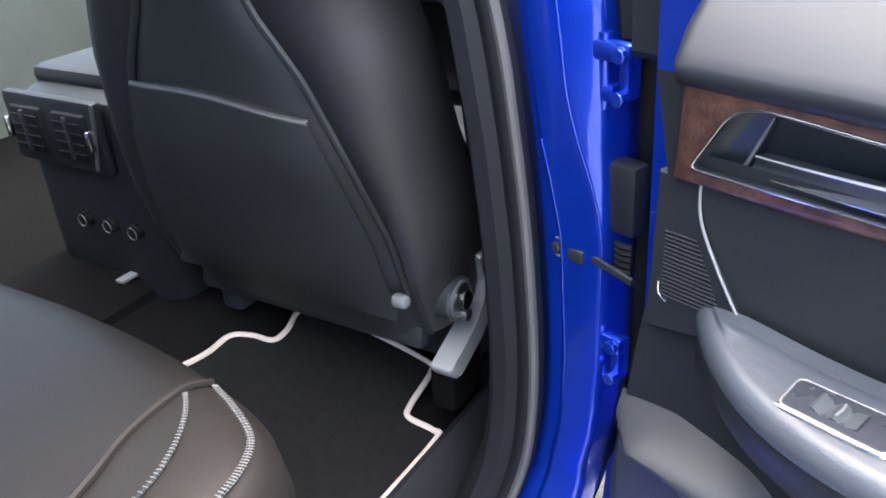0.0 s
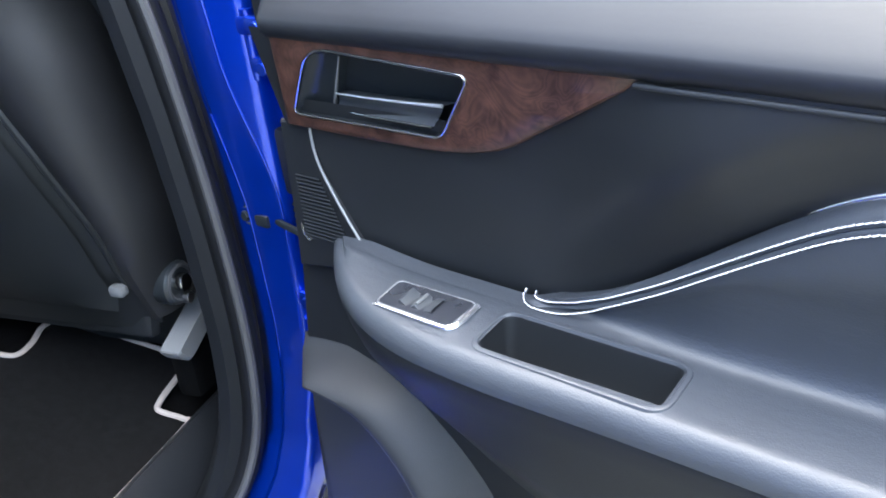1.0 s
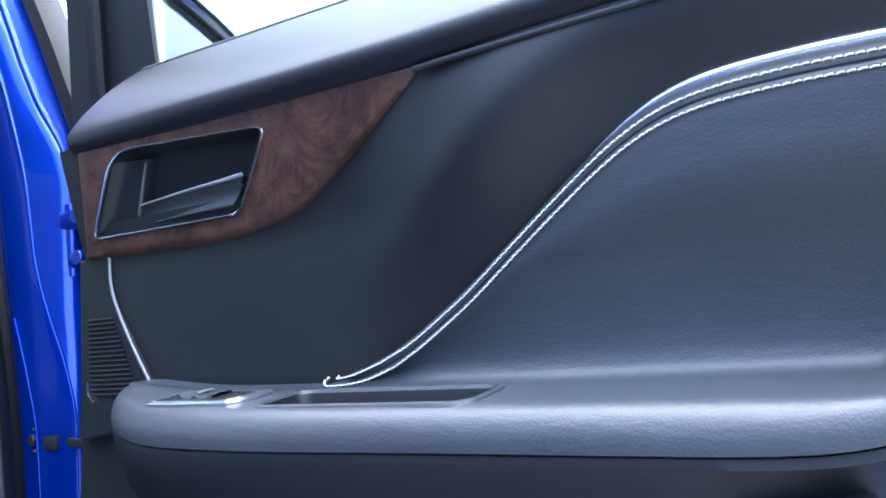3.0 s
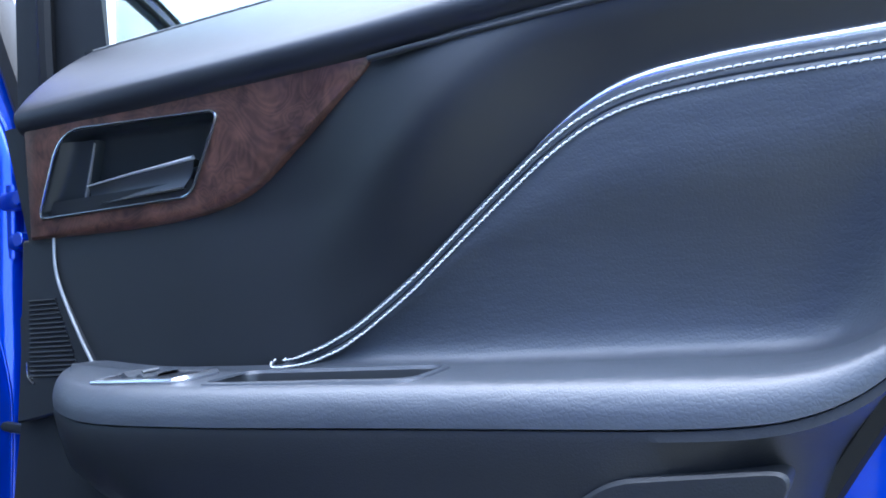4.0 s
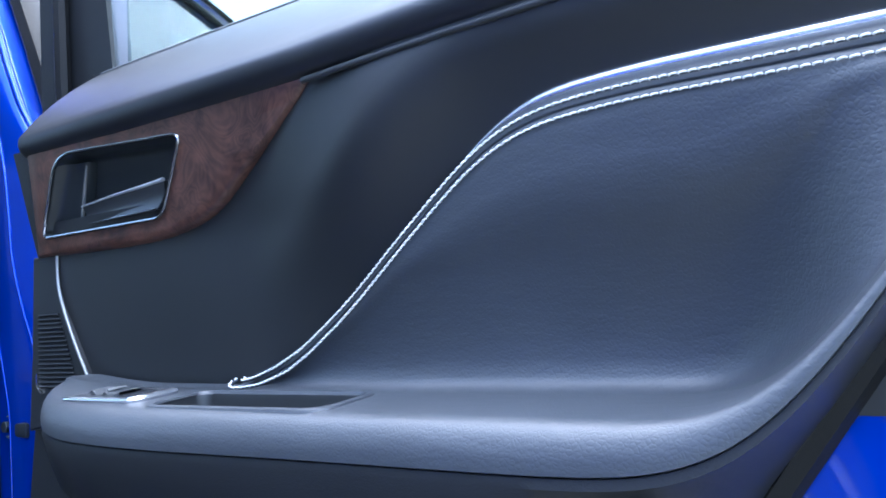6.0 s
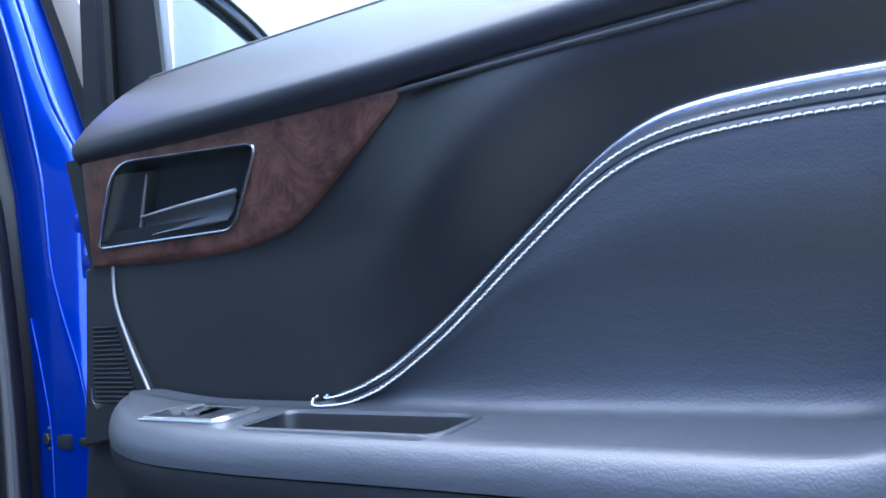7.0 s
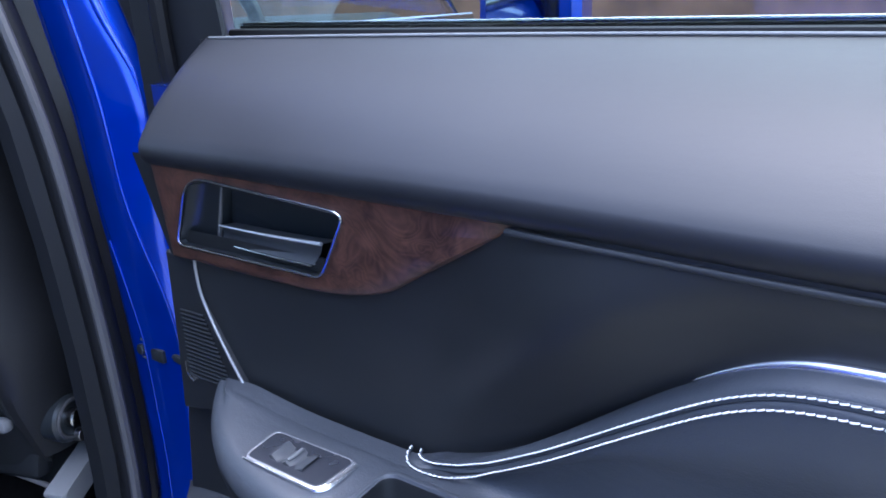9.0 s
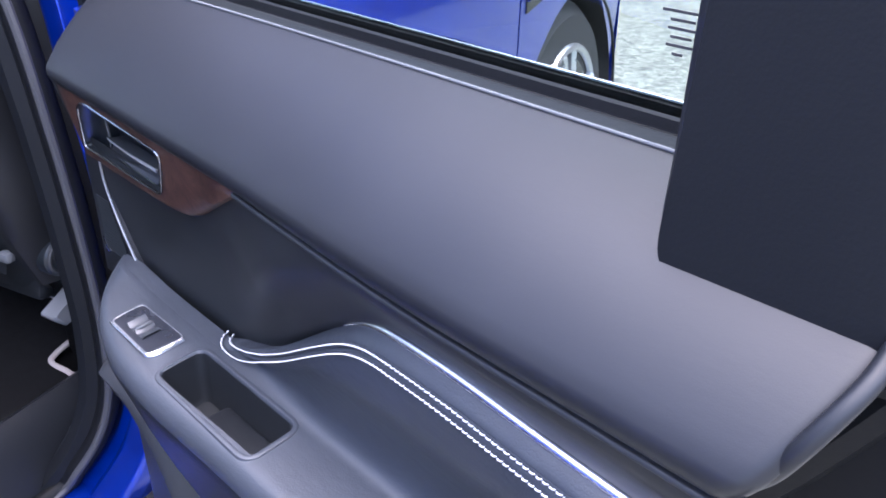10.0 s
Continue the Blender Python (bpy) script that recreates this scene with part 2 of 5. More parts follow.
def tube(pts, r, sides=8, bm=None, flat=1.0):
    """A rod along points, closed where they meet again; flat below 1 squashes it."""
    pts = [Vector(p) for p in pts]
    loop = len(pts) > 3 and (pts[0] - pts[-1]).length < 1e-6
    if loop:
        pts.pop()
    rings = []
    up = Vector((0, 0, 1))
    for i, p in enumerate(pts):
        d = (pts[(i + 1) % len(pts)] - pts[i - 1] if loop else pts[min(i + 1, len(pts) - 1)] - pts[max(i - 1, 0)]).normalized()
        s = side_dir - d * side_dir.dot(d) if i else d.cross(up)
        if s.length < 1e-3:
            s = d.cross(Vector((0, 1, 0)))
        s.normalize()
        side_dir = s
        u = s.cross(d)
        rad = r(i / (len(pts) - 1)) if callable(r) else r
        rings.append([p + (s * math.cos(a) * flat + u * math.sin(a)) * rad for a in [2 * math.pi * k / sides for k in range(sides)]])
    bm = bm or bmesh.new()
    vs = [[bm.verts.new(p) for p in ring] for ring in rings]
    for i in range(len(vs) - 1):
        for k in range(sides):
            bm.faces.new((vs[i][k], vs[i][(k + 1) % sides], vs[i + 1][(k + 1) % sides], vs[i + 1][k]))
    if loop:
        # join the last ring to the first at the turn that fits best
        turn = min(range(sides), key=lambda q: (vs[-1][0].co - vs[0][q].co).length)
        flip = (vs[-1][1].co - vs[0][(turn + 1) % sides].co).length > (vs[-1][1].co - vs[0][turn - 1].co).length
        for k in range(sides):
            a, b = ((turn - k) % sides, (turn - k - 1) % sides) if flip else ((turn + k) % sides, (turn + k + 1) % sides)
            bm.faces.new((vs[-1][k], vs[-1][(k + 1) % sides], vs[0][b], vs[0][a]))
        return bm
    bm.faces.new(vs[0][::-1])
    bm.faces.new(vs[-1])
    return bm


def slab(outline, top, bottom, bm=None, bevel=0.0):
    """A plate between two maps of a 2D outline to space; bevel draws the top edge in."""
    bm = bm or bmesh.new()
    c = sum((Vector(p) for p in outline), Vector((0, 0))) / len(outline)
    low = [bm.verts.new(bottom(*p)) for p in outline]
    rings = [low]
    if bevel:
        mid = []
        for p in outline:
            a, b = Vector(top(*p)), Vector(bottom(*p))
            d = (b - a)
            mid.append(bm.verts.new(a + d * min(0.9, bevel / max(d.length, 1e-6))))
        rings.append(mid)
        inner = [Vector(p) + (c - Vector(p)).normalized() * bevel * 1.2 for p in outline]
        rings.append([bm.verts.new(top(*p)) for p in inner])
    else:
        rings.append([bm.verts.new(top(*p)) for p in outline])
    n = len(outline)
    for a, b in zip(rings, rings[1:]):
        for k in range(n):
            bm.faces.new((a[k], a[(k + 1) % n], b[(k + 1) % n], b[k]))
    bm.faces.new(rings[-1])
    bm.faces.new(low[::-1])
    return bm


def block(size, at=(0, 0, 0), bevel=0.004, m=None, bm=None):
    """A box with softened edges, centred on at."""
    b = bmesh.new()
    bmesh.ops.create_cube(b, size=1)
    bmesh.ops.scale(b, vec=size, verts=b.verts)
    if bevel:
        bmesh.ops.bevel(b, geom=b.edges[:], offset=min(bevel, min(size) * 0.45), segments=2, profile=0.5, affect="EDGES")
    bmesh.ops.transform(b, matrix=Matrix.Translation(at) @ (m or Matrix()), verts=b.verts)
    if bm is None:
        return b
    me = bpy.data.meshes.new("tmp")
    b.to_mesh(me)
    b.free()
    bm.from_mesh(me)
    bpy.data.meshes.remove(me)
    return bm


def disc(r, depth, at, axis="x", sides=24, bm=None, bevel=0.1):
    """A short round knob with a softened rim."""
    rot = {"x": pose(0, 0, 0, 0, 90, 0), "y": pose(0, 0, 0, 90, 0, 0), "z": Matrix()}[axis]
    bm = bm or bmesh.new()
    rings = [(0.0, -depth / 2), (r, -depth / 2), (r, depth / 2 - r * bevel), (r * (1 - bevel), depth / 2), (0.0, depth / 2)]
    vs = []
    for rad, z in rings[1:-1]:
        vs.append([bm.verts.new(Vector(at) + rot @ Vector((rad * math.cos(a), rad * math.sin(a), z))) for a in [2 * math.pi * k / sides for k in range(sides)]])
    for a, b in zip(vs, vs[1:]):
        for k in range(sides):
            bm.faces.new((a[k], a[(k + 1) % sides], b[(k + 1) % sides], b[k]))
    bm.faces.new(vs[0][::-1])
    bm.faces.new(vs[-1])
    return bm


# ---- ground and surroundings ----
bm = bmesh.new()
bmesh.ops.create_grid(bm, x_segments=2, y_segments=2, size=1500)
ground = finish("ground", bm, GRAVEL)
ground.location.z = GROUND
tagged(ground, "pale grey crushed gravel yard around the car", "ground", kind="structure")

bm = block((60, 0.4, 5.0), (0, 0, 2.5), 0.02)
wall = finish("wall_yard", bm, BRICK)
wall.matrix_world = pose(-4, 14.5, GROUND, 0, 0, 12)
tagged(wall, "distant brown wall at the far side of the yard", "wall", kind="structure")

# unseen wall, added to block low light and darken reflections in door and pillar
bm = block((14, 0.5, 3.6), (0, 0, 1.8), 0.05)
blocker = finish("wall_blocker", bm, material("blocker_dark", (0.06, 0.062, 0.066), 0.8, bump=0.3, scale=20, vary=0.2, vscale=1.5))
blocker.matrix_world = pose(-5.6, -6.2, GROUND, 0, 0, 14)
tagged(blocker, "unseen dark wall added to dim reflections in the door and pillar", "wall", kind="structure")

# ---- the open rear door ----
# x runs along the door from its hinges, y outwards through it, z up
door = thing("car_door", (0, 0, 0.45), "open blue car door with black leather trim and walnut veneer", "car door")
D0 = Matrix.Translation((0, 0, -0.45))


def dpart(name, bm, mat, parent=None, label=""):
    """A mesh of the door, given in world places."""
    bmesh.ops.transform(bm, matrix=D0, verts=bm.verts)
    return part(name, bm, mat, parent or door, label)


SEAM_Y = [(0.10, -0.124), (0.30, -0.128), (0.48, -0.1335), (0.55, -0.1385), (0.60, -0.1425), (0.65, -0.1455), (0.70, -0.1475), (0.92, -0.1500)]
STITCH_Z = smoothed([(0.385, 0.930), (0.42, 0.935), (0.45, 0.946), (0.50, 0.976), (0.55, 1.0115), (0.58, 1.0320), (0.60, 1.0450), (0.615, 1.0525), (0.63, 1.0580), (0.645, 1.0608), (0.663, 1.0624), (0.70, 1.0632), (0.75, 1.0616), (0.79, 1.0607), (0.88, 1.0575)], 200)
STITCH_Y = smoothed([(0.385, -0.104), (0.42, -0.110), (0.45, -0.111), (0.50, -0.117), (0.55, -0.126), (0.60, -0.1345), (0.64, -0.1395), (0.66, -0.1418), (0.71, -0.1438), (0.75, -0.1460), (0.80, -0.1485), (0.88, -0.150)], 200)
NOSE_Y = smoothed([(0.172, -0.098), (0.18, -0.108), (0.20, -0.130), (0.22, -0.147), (0.26, -0.170), (0.32, -0.186), (0.40, -0.189), (0.50, -0.185), (0.70, -0.183), (0.75, -0.178), (0.80, -0.166), (0.86, -0.154)], 120)
HEM_Z = smoothed([(0.172, 0.912), (0.22, 0.908), (0.28, 0.900), (0.40, 0.899), (0.66, 0.899), (0.70, 0.9005), (0.722, 0.9050), (0.735, 0.9105), (0.745, 0.9170), (0.755, 0.9260), (0.765, 0.9370), (0.785, 0.962), (0.81, 0.997), (0.83, 1.030), (0.86, 1.07)], 160)


def insert_y(x, z):
    """The leather insert: flat ahead, and from the ledge's back edge it swells out quickly and then stands upright under the pad."""
    flat = -0.1035 - max(0, z - 1.034) * 0.235 + 0.07 * max(0, 1.034 - z)
    low_y = lerp(x, [(0.12, -0.1000), (0.44, -0.1010), (0.50, -0.1055), (0.55, -0.1140), (0.60, -0.1222), (0.64, -0.1275), (0.70, -0.1315), (0.80, -0.1360), (0.90, -0.1380)])
    low_z = lerp(x, STITCH_Z) + 0.006 if x > 0.42 else 0.941
    slope = (lerp(x + 0.004, STITCH_Z) - lerp(x - 0.004, STITCH_Z)) / 0.008
    d = max(0, z - low_z) / math.sqrt(1 + slope * slope)
    t = min(1, d / lerp(x, [(0.44, 0.068), (0.52, 0.058), (0.60, 0.048), (0.66, 0.038)]))
    h = max(0, min(1.115, z) - 1.025)
    back = 0.85 * h * h - 0.0056 * min(1, max(0, (x - 0.45) / 0.10)) * t ** 4
    swell = low_y + (lerp(x, SEAM_Y) - 0.0015 - low_y) * (t * t * (3 - 2 * t)) + back
    k = min(1, max(0, (x - 0.40) / 0.14))
    y = flat + (swell - flat) * k * k * (3 - 2 * k)
    under = min(1, max(0, (low_z - 0.002 - z) / 0.015)) if x > 0.42 else 0
    return y + (-0.0885 - y) * under


# door shell, blue, behind the trim
rear = [(0.675, 0.80), (0.711, 0.86), (0.742, 0.905), (0.777, 0.955), (0.818, 1.02), (0.868, 1.10), (0.915, 1.19), (0.93, 1.22)]


def shell_low(x):
    return lerp(x, [(0.02, 0.60), (0.05, 0.49), (0.10, 0.44), (0.30, 0.42), (0.52, 0.44), (0.60, 0.48), (0.68, 0.58), (0.76, 0.72), (0.80, 0.80), (0.83, 0.87), (0.85, 0.93)])


rows = []
for x in [0.020, 0.024, 0.035, 0.055, 0.075, 0.085, 0.095, 0.105, 0.125] + list(np.linspace(0.15, 0.85, 40)):
    y = lerp(x, [(0.02, 0.05), (0.024, 0.040), (0.055, 0.030), (0.075, 0.022), (0.095, -0.060), (0.105, -0.074), (0.15, -0.082), (0.85, -0.082)])
    z0, z1 = shell_low(x), 1.165
    row = [(x, 0.085, z0), (x, 0.0, z0)] + [(x, y + 0.012, z0), (x, y + 0.003, z0 + 0.004)] + [(x, y, z0 + 0.012 + (z1 - z0 - 0.012) * k / 12) for k in range(13)] + [(x, 0.0, z1), (x, 0.085, z1)]
    rows.append(row)
rows = [[(0.020, 0.085, p[2]) for p in rows[0]]] + rows + [[(0.85, 0.085, p[2]) for p in rows[-1]]]
dpart("door_shell", lattice(rows), BLUE, label="blue painted door shell")
rows = []
for z in np.linspace(0.44, 1.165, 14):
    rows.append([(0.02, 0.086, z), (0.45, 0.115, z), (min(0.85, 0.5 + 0.4 * (z - 0.4)), 0.10, z)])
dpart("outer_skin", lattice(rows), BLUE, label="blue outer skin of the door")
flange = [(0.848, 1.035), (0.878, 1.035), (0.905, 1.08), (0.955, 1.20), (0.90, 1.20), (0.85, 1.08)]
dpart("rear_flange", slab(flange, lambda x, z: (x, -0.089, z), lambda x, z: (x, 0.02, z), bevel=0.01), RUBBER, label="black edge of the door behind the pad")
seal_line = spline([(x + 0.001, -0.088, z) for x, z in [(0.44, 0.50), (0.55, 0.60), (0.63, 0.72)] + rear], 5)
dpart("door_seal", tube(seal_line, 0.011, 8), RUBBER, label="black rubber door seal")

# lower trim panel
low_rear = [(0.572, 0.62), (0.627, 0.74), (0.677, 0.835), (0.710, 0.885), (0.741, 0.930), (0.774, 0.985), (0.822, 1.06), (0.858, 1.13)]


def low_end(z):
    return lerp(z, [(b, a) for a, b in low_rear])


rows = []
for i in range(41):
    u = i / 40
    row = []
    for j in range(27):
        v = j / 26
        z = 0.50 + v * 0.40
        xe = low_end(z)
        x0 = lerp(z, [(0.50, 0.080), (0.70, 0.090), (0.86, 0.113), (0.95, 0.128)])
        x = x0 + u * (xe - x0)
        y = -0.094
        y -= 0.050 * math.exp(-((z - 0.82) / 0.09) ** 2) * min(1, max(0, (x - 0.16) / 0.34)) * min(1, max(0, (xe - x) / 0.06))
        edge = min(1.0, (xe - x) / 0.03)
        y += 0.012 * (1 - edge) ** 2
        row.append((x, y, z))
    rows.append(row)
rows = [[(p[0], -0.07, p[2]) for p in rows[0]]] + rows + [[(p[0] + 0.004, -0.07, p[2]) for p in rows[-1]]]
dpart("lower_panel", lattice(rows), PLASTIC, label="dark moulded lower trim panel")

# speaker bulge at the lower front corner
rows = []
top = [(0.098, 0.800), (0.150, 0.806), (0.211, 0.810), (0.264, 0.806), (0.306, 0.774), (0.330, 0.733), (0.346, 0.68), (0.353, 0.61), (0.356, 0.53)]
inn = [(0.098, 0.757), (0.129, 0.761), (0.160, 0.757), (0.189, 0.747), (0.218, 0.723), (0.245, 0.690), (0.262, 0.65), (0.272, 0.60), (0.276, 0.52)]
top_c, inn_c = spline([(x, -0.096, z) for x, z in top], 6), spline([(x, -0.146, z) for x, z in inn], 6)
for p in inn_c:
    p.y = -0.098 - 0.048 * min(1, max(0, (p.x - 0.095) / 0.04))
for n_r, (a, b) in enumerate(zip(top_c, inn_c)):
    u = n_r / (len(top_c) - 1)
    row = []
    for k in range(19):
        t = k / 18
        p = a.lerp(b, t)
        e = min(1, t / 0.58)
        f = max(0, (t - 0.58) / 0.42)
        p.y = -0.0925 + (b.y + 0.0925) * (e * e * (3 - 2 * e) - 0.45 * f * f * (3 - 2 * f))
        row.append(p)
    b.y = row[-1].y
    row.append(b + Vector((-0.004, 0.012, -0.004)))
    rows.append(row)
dpart("speaker_housing", lattice(rows), HOUSING, label="raised dark plastic speaker surround")
rows = [[b + Vector((-0.004, 0.012, -0.004)), Vector((0.100, -0.100, b.z - 0.02))] for b in inn_c]
dpart("speaker_cover", lattice(rows), HOUSING, label="dark speaker cover")
dpart("housing_edge", tube([b + Vector((0.001, -0.001, 0.001)) for b in inn_c], 0.0016, 6), PALE_EDGE, label="fine grey edge of the housing")

# map pocket at the lower rear
pk = rounded([(0.575, 0.70), (0.592, 0.852), (0.630, 0.8770), (0.7095, 0.8835), (0.690, 0.845), (0.635, 0.72)], 0.012, 5)
dpart("map_pocket", slab([tuple(p) for p in pk], lambda x, z: (x, -0.181 + 0.10 * max(0, (0.87 - z)) * 0.5, z), lambda x, z: (x, -0.10, z), bevel=0.0016), PLASTIC, label="moulded map pocket lid")

# leather insert
rows = []
for i in range(49):
    x = 0.142 + i / 48 * (0.882 - 0.142)
    row = []
    for j in range(25):
        z = 0.915 + j / 24 * (1.1220 - 0.915)
        xx = x - max(0, x - 0.60) / 0.272 * max(0, 1.11 - z) * 0.45
        row.append((xx, insert_y(xx, z), z))
    rows.append(row)
behind = lambda i, j: 0.165 < 0.142 + i / 48 * 0.74 < 0.352 and j / 24 * 0.207 > 0.138
dpart("insert", lattice(rows, skip=behind), INSERT, label="smooth black leather insert")
# padded edge line under the upper pad
hem = [(x, lerp(x, SEAM_Y) - 0.0012 * min(1, (x - 0.487) / 0.04), 1.1108) for x in np.linspace(0.487, 0.862, 40)]
dpart("insert_edge", tube(hem, 0.0019, 10), HEM, label="rolled upper edge of the insert")

# upper pad
rows = []
prof = [(0.014, 1.1120), (0.008, 1.1122), (0.0015, 1.1135), (-0.0035, 1.1165), (-0.0065, 1.1205), (-0.0075, 1.1250), (-0.0070, 1.1290), (-0.0058, 1.1318)]
for u in [0.0, 0.002, 0.005, 0.009, 0.014] + [0.02 + 0.96 * k / 50 for k in range(51)] + [0.986, 0.991, 0.995, 0.998, 1.0]:
    row = []
    for j in range(len(prof) + 15):
        if j < len(prof):
            dy, z = prof[j]
            ys = lerp(0.15 + u * 0.72, SEAM_Y)
            y = ys + dy
        else:
            t = (j - len(prof) + 1) / 15
            ys = lerp(0.15 + u * 0.72, SEAM_Y) - 0.006
            y0, z0 = ys + 0.0016, 1.1335
            y = (1 - t) ** 2 * y0 + 2 * t * (1 - t) * (ys + 0.034) + t * t * -0.056
            z = (1 - t) ** 2 * z0 + 2 * t * (1 - t) * 1.1735 + t * t * (1.2005 + 0.003 * math.sin(u * 3))
        x0 = 0.152 + 0.007 * max(0, 1.15 - z) / 0.04 
        x1 = lerp(z, [(1.10, 0.860), (1.13, 0.878), (1.155, 0.890), (1.172, 0.8965), (1.19, 0.897), (1.21, 0.885)])
        x = x0 + u * (x1 - x0)
        rim = min(x - x0, x1 - x)
        if rim < 0.010:
            y += 0.009 * (1 - rim / 0.010) ** 2
        row.append((x, y, z))
    row.append((row[-1][0], row[-1][1] + 0.006, row[-1][2] - 0.003))
    row.append((row[-1][0], row[-1][1], row[-1][2] - 0.05))
    rows.append(row)
rows = [[(p[0] + 0.006, -0.06, p[2]) for p in rows[0]]] + rows + [[(p[0] - 0.006, -0.06, p[2]) for p in rows[-1]]]
dpart("upper_pad", lattice(rows), SOFT, label="soft grey-black padded door top")

end = [(lerp(z, [(1.10, 0.860), (1.13, 0.878), (1.155, 0.890), (1.172, 0.8965), (1.19, 0.897)]) - 0.002, y, z) for y, z in [(-0.134, 1.116), (-0.139, 1.130), (-0.140, 1.145), (-0.132, 1.160), (-0.118, 1.172), (-0.100, 1.182)]]
dpart("pad_welt", tube(spline(end, 5), 0.0042, 10), SOFT, label="rolled end of the padded door top")

# leather panel and armrest in one sheet
HX0, HX1 = 0.3850, 0.5240
xs = sorted(set([0.172 + i * 0.006 for i in range(114)] + [HX0, HX1]))
xs = [x for x in xs if x <= 0.852]
KN = smoothed([(0.17, 1.0), (0.69, 1.0), (0.745, 0.38), (0.785, 0.16), (0.86, 0.16)], 140)
ZT = smoothed([(x, max(0.9225, lerp(x, HEM_Z) + 0.0235 * lerp(x, KN))) for x in np.linspace(0.17, 0.86, 80)], 140)

EY = smoothed([(0.17, 0.0045), (0.70, 0.0045), (0.78, 0.0040), (0.86, 0.002)], 140)
rows = []
for x in xs:
    zs, ysn = lerp(x, STITCH_Z), lerp(x, STITCH_Y)
    lift = min(1, max(0, (x - 0.42) / 0.15))
    hz, ny = lerp(x, HEM_Z), lerp(x, NOSE_Y)
    k_n, zt = lerp(x, KN), lerp(x, ZT)
    zs = max(zs, zt + 0.007)
    back = insert_y(x, zs + 0.0065) + 0.003
    g = min(1, max(0, (x - 0.380) / 0.03))
    ysn = max(ysn, ny + 0.012)
    row = [(x, back, zs + 0.002), (x, back + (ysn + 0.0135 * lift - back) * 0.7, zs + 0.003 + 0.004 * lift), (x, ysn + 0.0125 * lift, zs + 0.003 + 0.0065 * lift), (x, ysn + 0.0105 * lift, zs + 0.003 + 0.0068 * lift), (x, ysn + 0.0035 * lift, zs + 0.0018 + 0.0032 * lift),
           (x, ysn + 0.0004, zs + 0.0004), (x, ysn + 0.0004 * g, zs - 0.0016), (x, ysn + 0.0013 * g, zs - 0.0024), (x, ysn + 0.0004 * g, zs - 0.0032), (x, ysn - 0.0004, zs - 0.0050)]
    # ahead of the stitching the top runs flat to the insert
    flat = min(1, max(0, (0.412 - x) / 0.024))
    y_in = max(-0.1015, ny + 0.034)
    y_out = max(-0.1165, ny + 0.024)
    rise = min(1, max(0, (x - 0.178) / 0.05))
    for j in range(10):
        q = (x, y_in + (y_out - y_in) * j / 9, zt + 0.002 + (0.0048 - 0.0018 * j / 9) * rise)
        row[j] = tuple(a + (b - a) * flat for a, b in zip(row[j], q))
    # the wall leans back as it falls, and turns into the shelf through a wide fillet; at the rear end both melt together
    n0 = ny + 0.014 * k_n
    q = min(1, max(0, (x - 0.705) / 0.095))
    q = q * q * (3 - 2 * q)
    s = Vector((row[9][1], row[9][2]))
    e = Vector((max(-0.1215, ny + 0.016 * k_n) * (1 - q) + (n0 + 0.006) * q, zt + lerp(x, EY)))
    e.y = min(e.y, s.y - 0.0005)
    k = Vector((max(-0.1030, ny + 0.020) * (1 - q) + (e.x + 0.004) * q, min(e.y + 0.003 + 0.012 * q, s.y - 0.0004)))
    up = s - k
    turn = k + up * min(0.75, 0.058 / max(up.length, 1e-6))
    bow = 0.0065 * min(1, (s - turn).length / 0.08)
    for i in range(1, 7):
        p = s.lerp(turn, i / 6)
        row.append((x, p.x - bow * math.sin(math.pi * i / 6) ** 2, p.y))
    for i in range(1, 7):
        t = i / 6
        p = (1 - t) ** 2 * turn + 2 * t * (1 - t) * k + t * t * e
        row.append((x, p.x, p.y))
    for t in (0.10, 0.5, 0.92, 1.0):
        row.append((x, e.x + (n0 - e.x) * t, e.y + (zt - 0.0005 - e.y) * t))
    for k in range(1, 8):
        a = k / 7 * radians(104)
        drop = max(0.002, (zt - hz) * 0.953) / (1 - math.cos(radians(104)))
        row.append((x, n0 - 0.0145 * k_n * math.sin(a), zt - 0.0005 - drop * (1 - math.cos(a))))
    lastp = row[-1]
    row.append((x, ny + 0.004, min(hz - 0.0005, lastp[2] - 0.0005)))
    row.append((x, ny + 0.016, min(hz - 0.002, lastp[2] - 0.003)))
    rows.append(row)
n_wall = 10 + 12 - 1
i0, i1 = xs.index(HX0), xs.index(HX1)
# front tip, closed
rows = [[(0.170, -0.094, p[2]) for p in rows[0]]] + rows
panel_skip = lambda i, j: i0 + 1 <= i < i1 + 1 and n_wall + 1 <= j <= n_wall + 2
dpart("armrest", lattice(rows, skip=panel_skip), LEATHER, label="black grained leather panel and armrest")

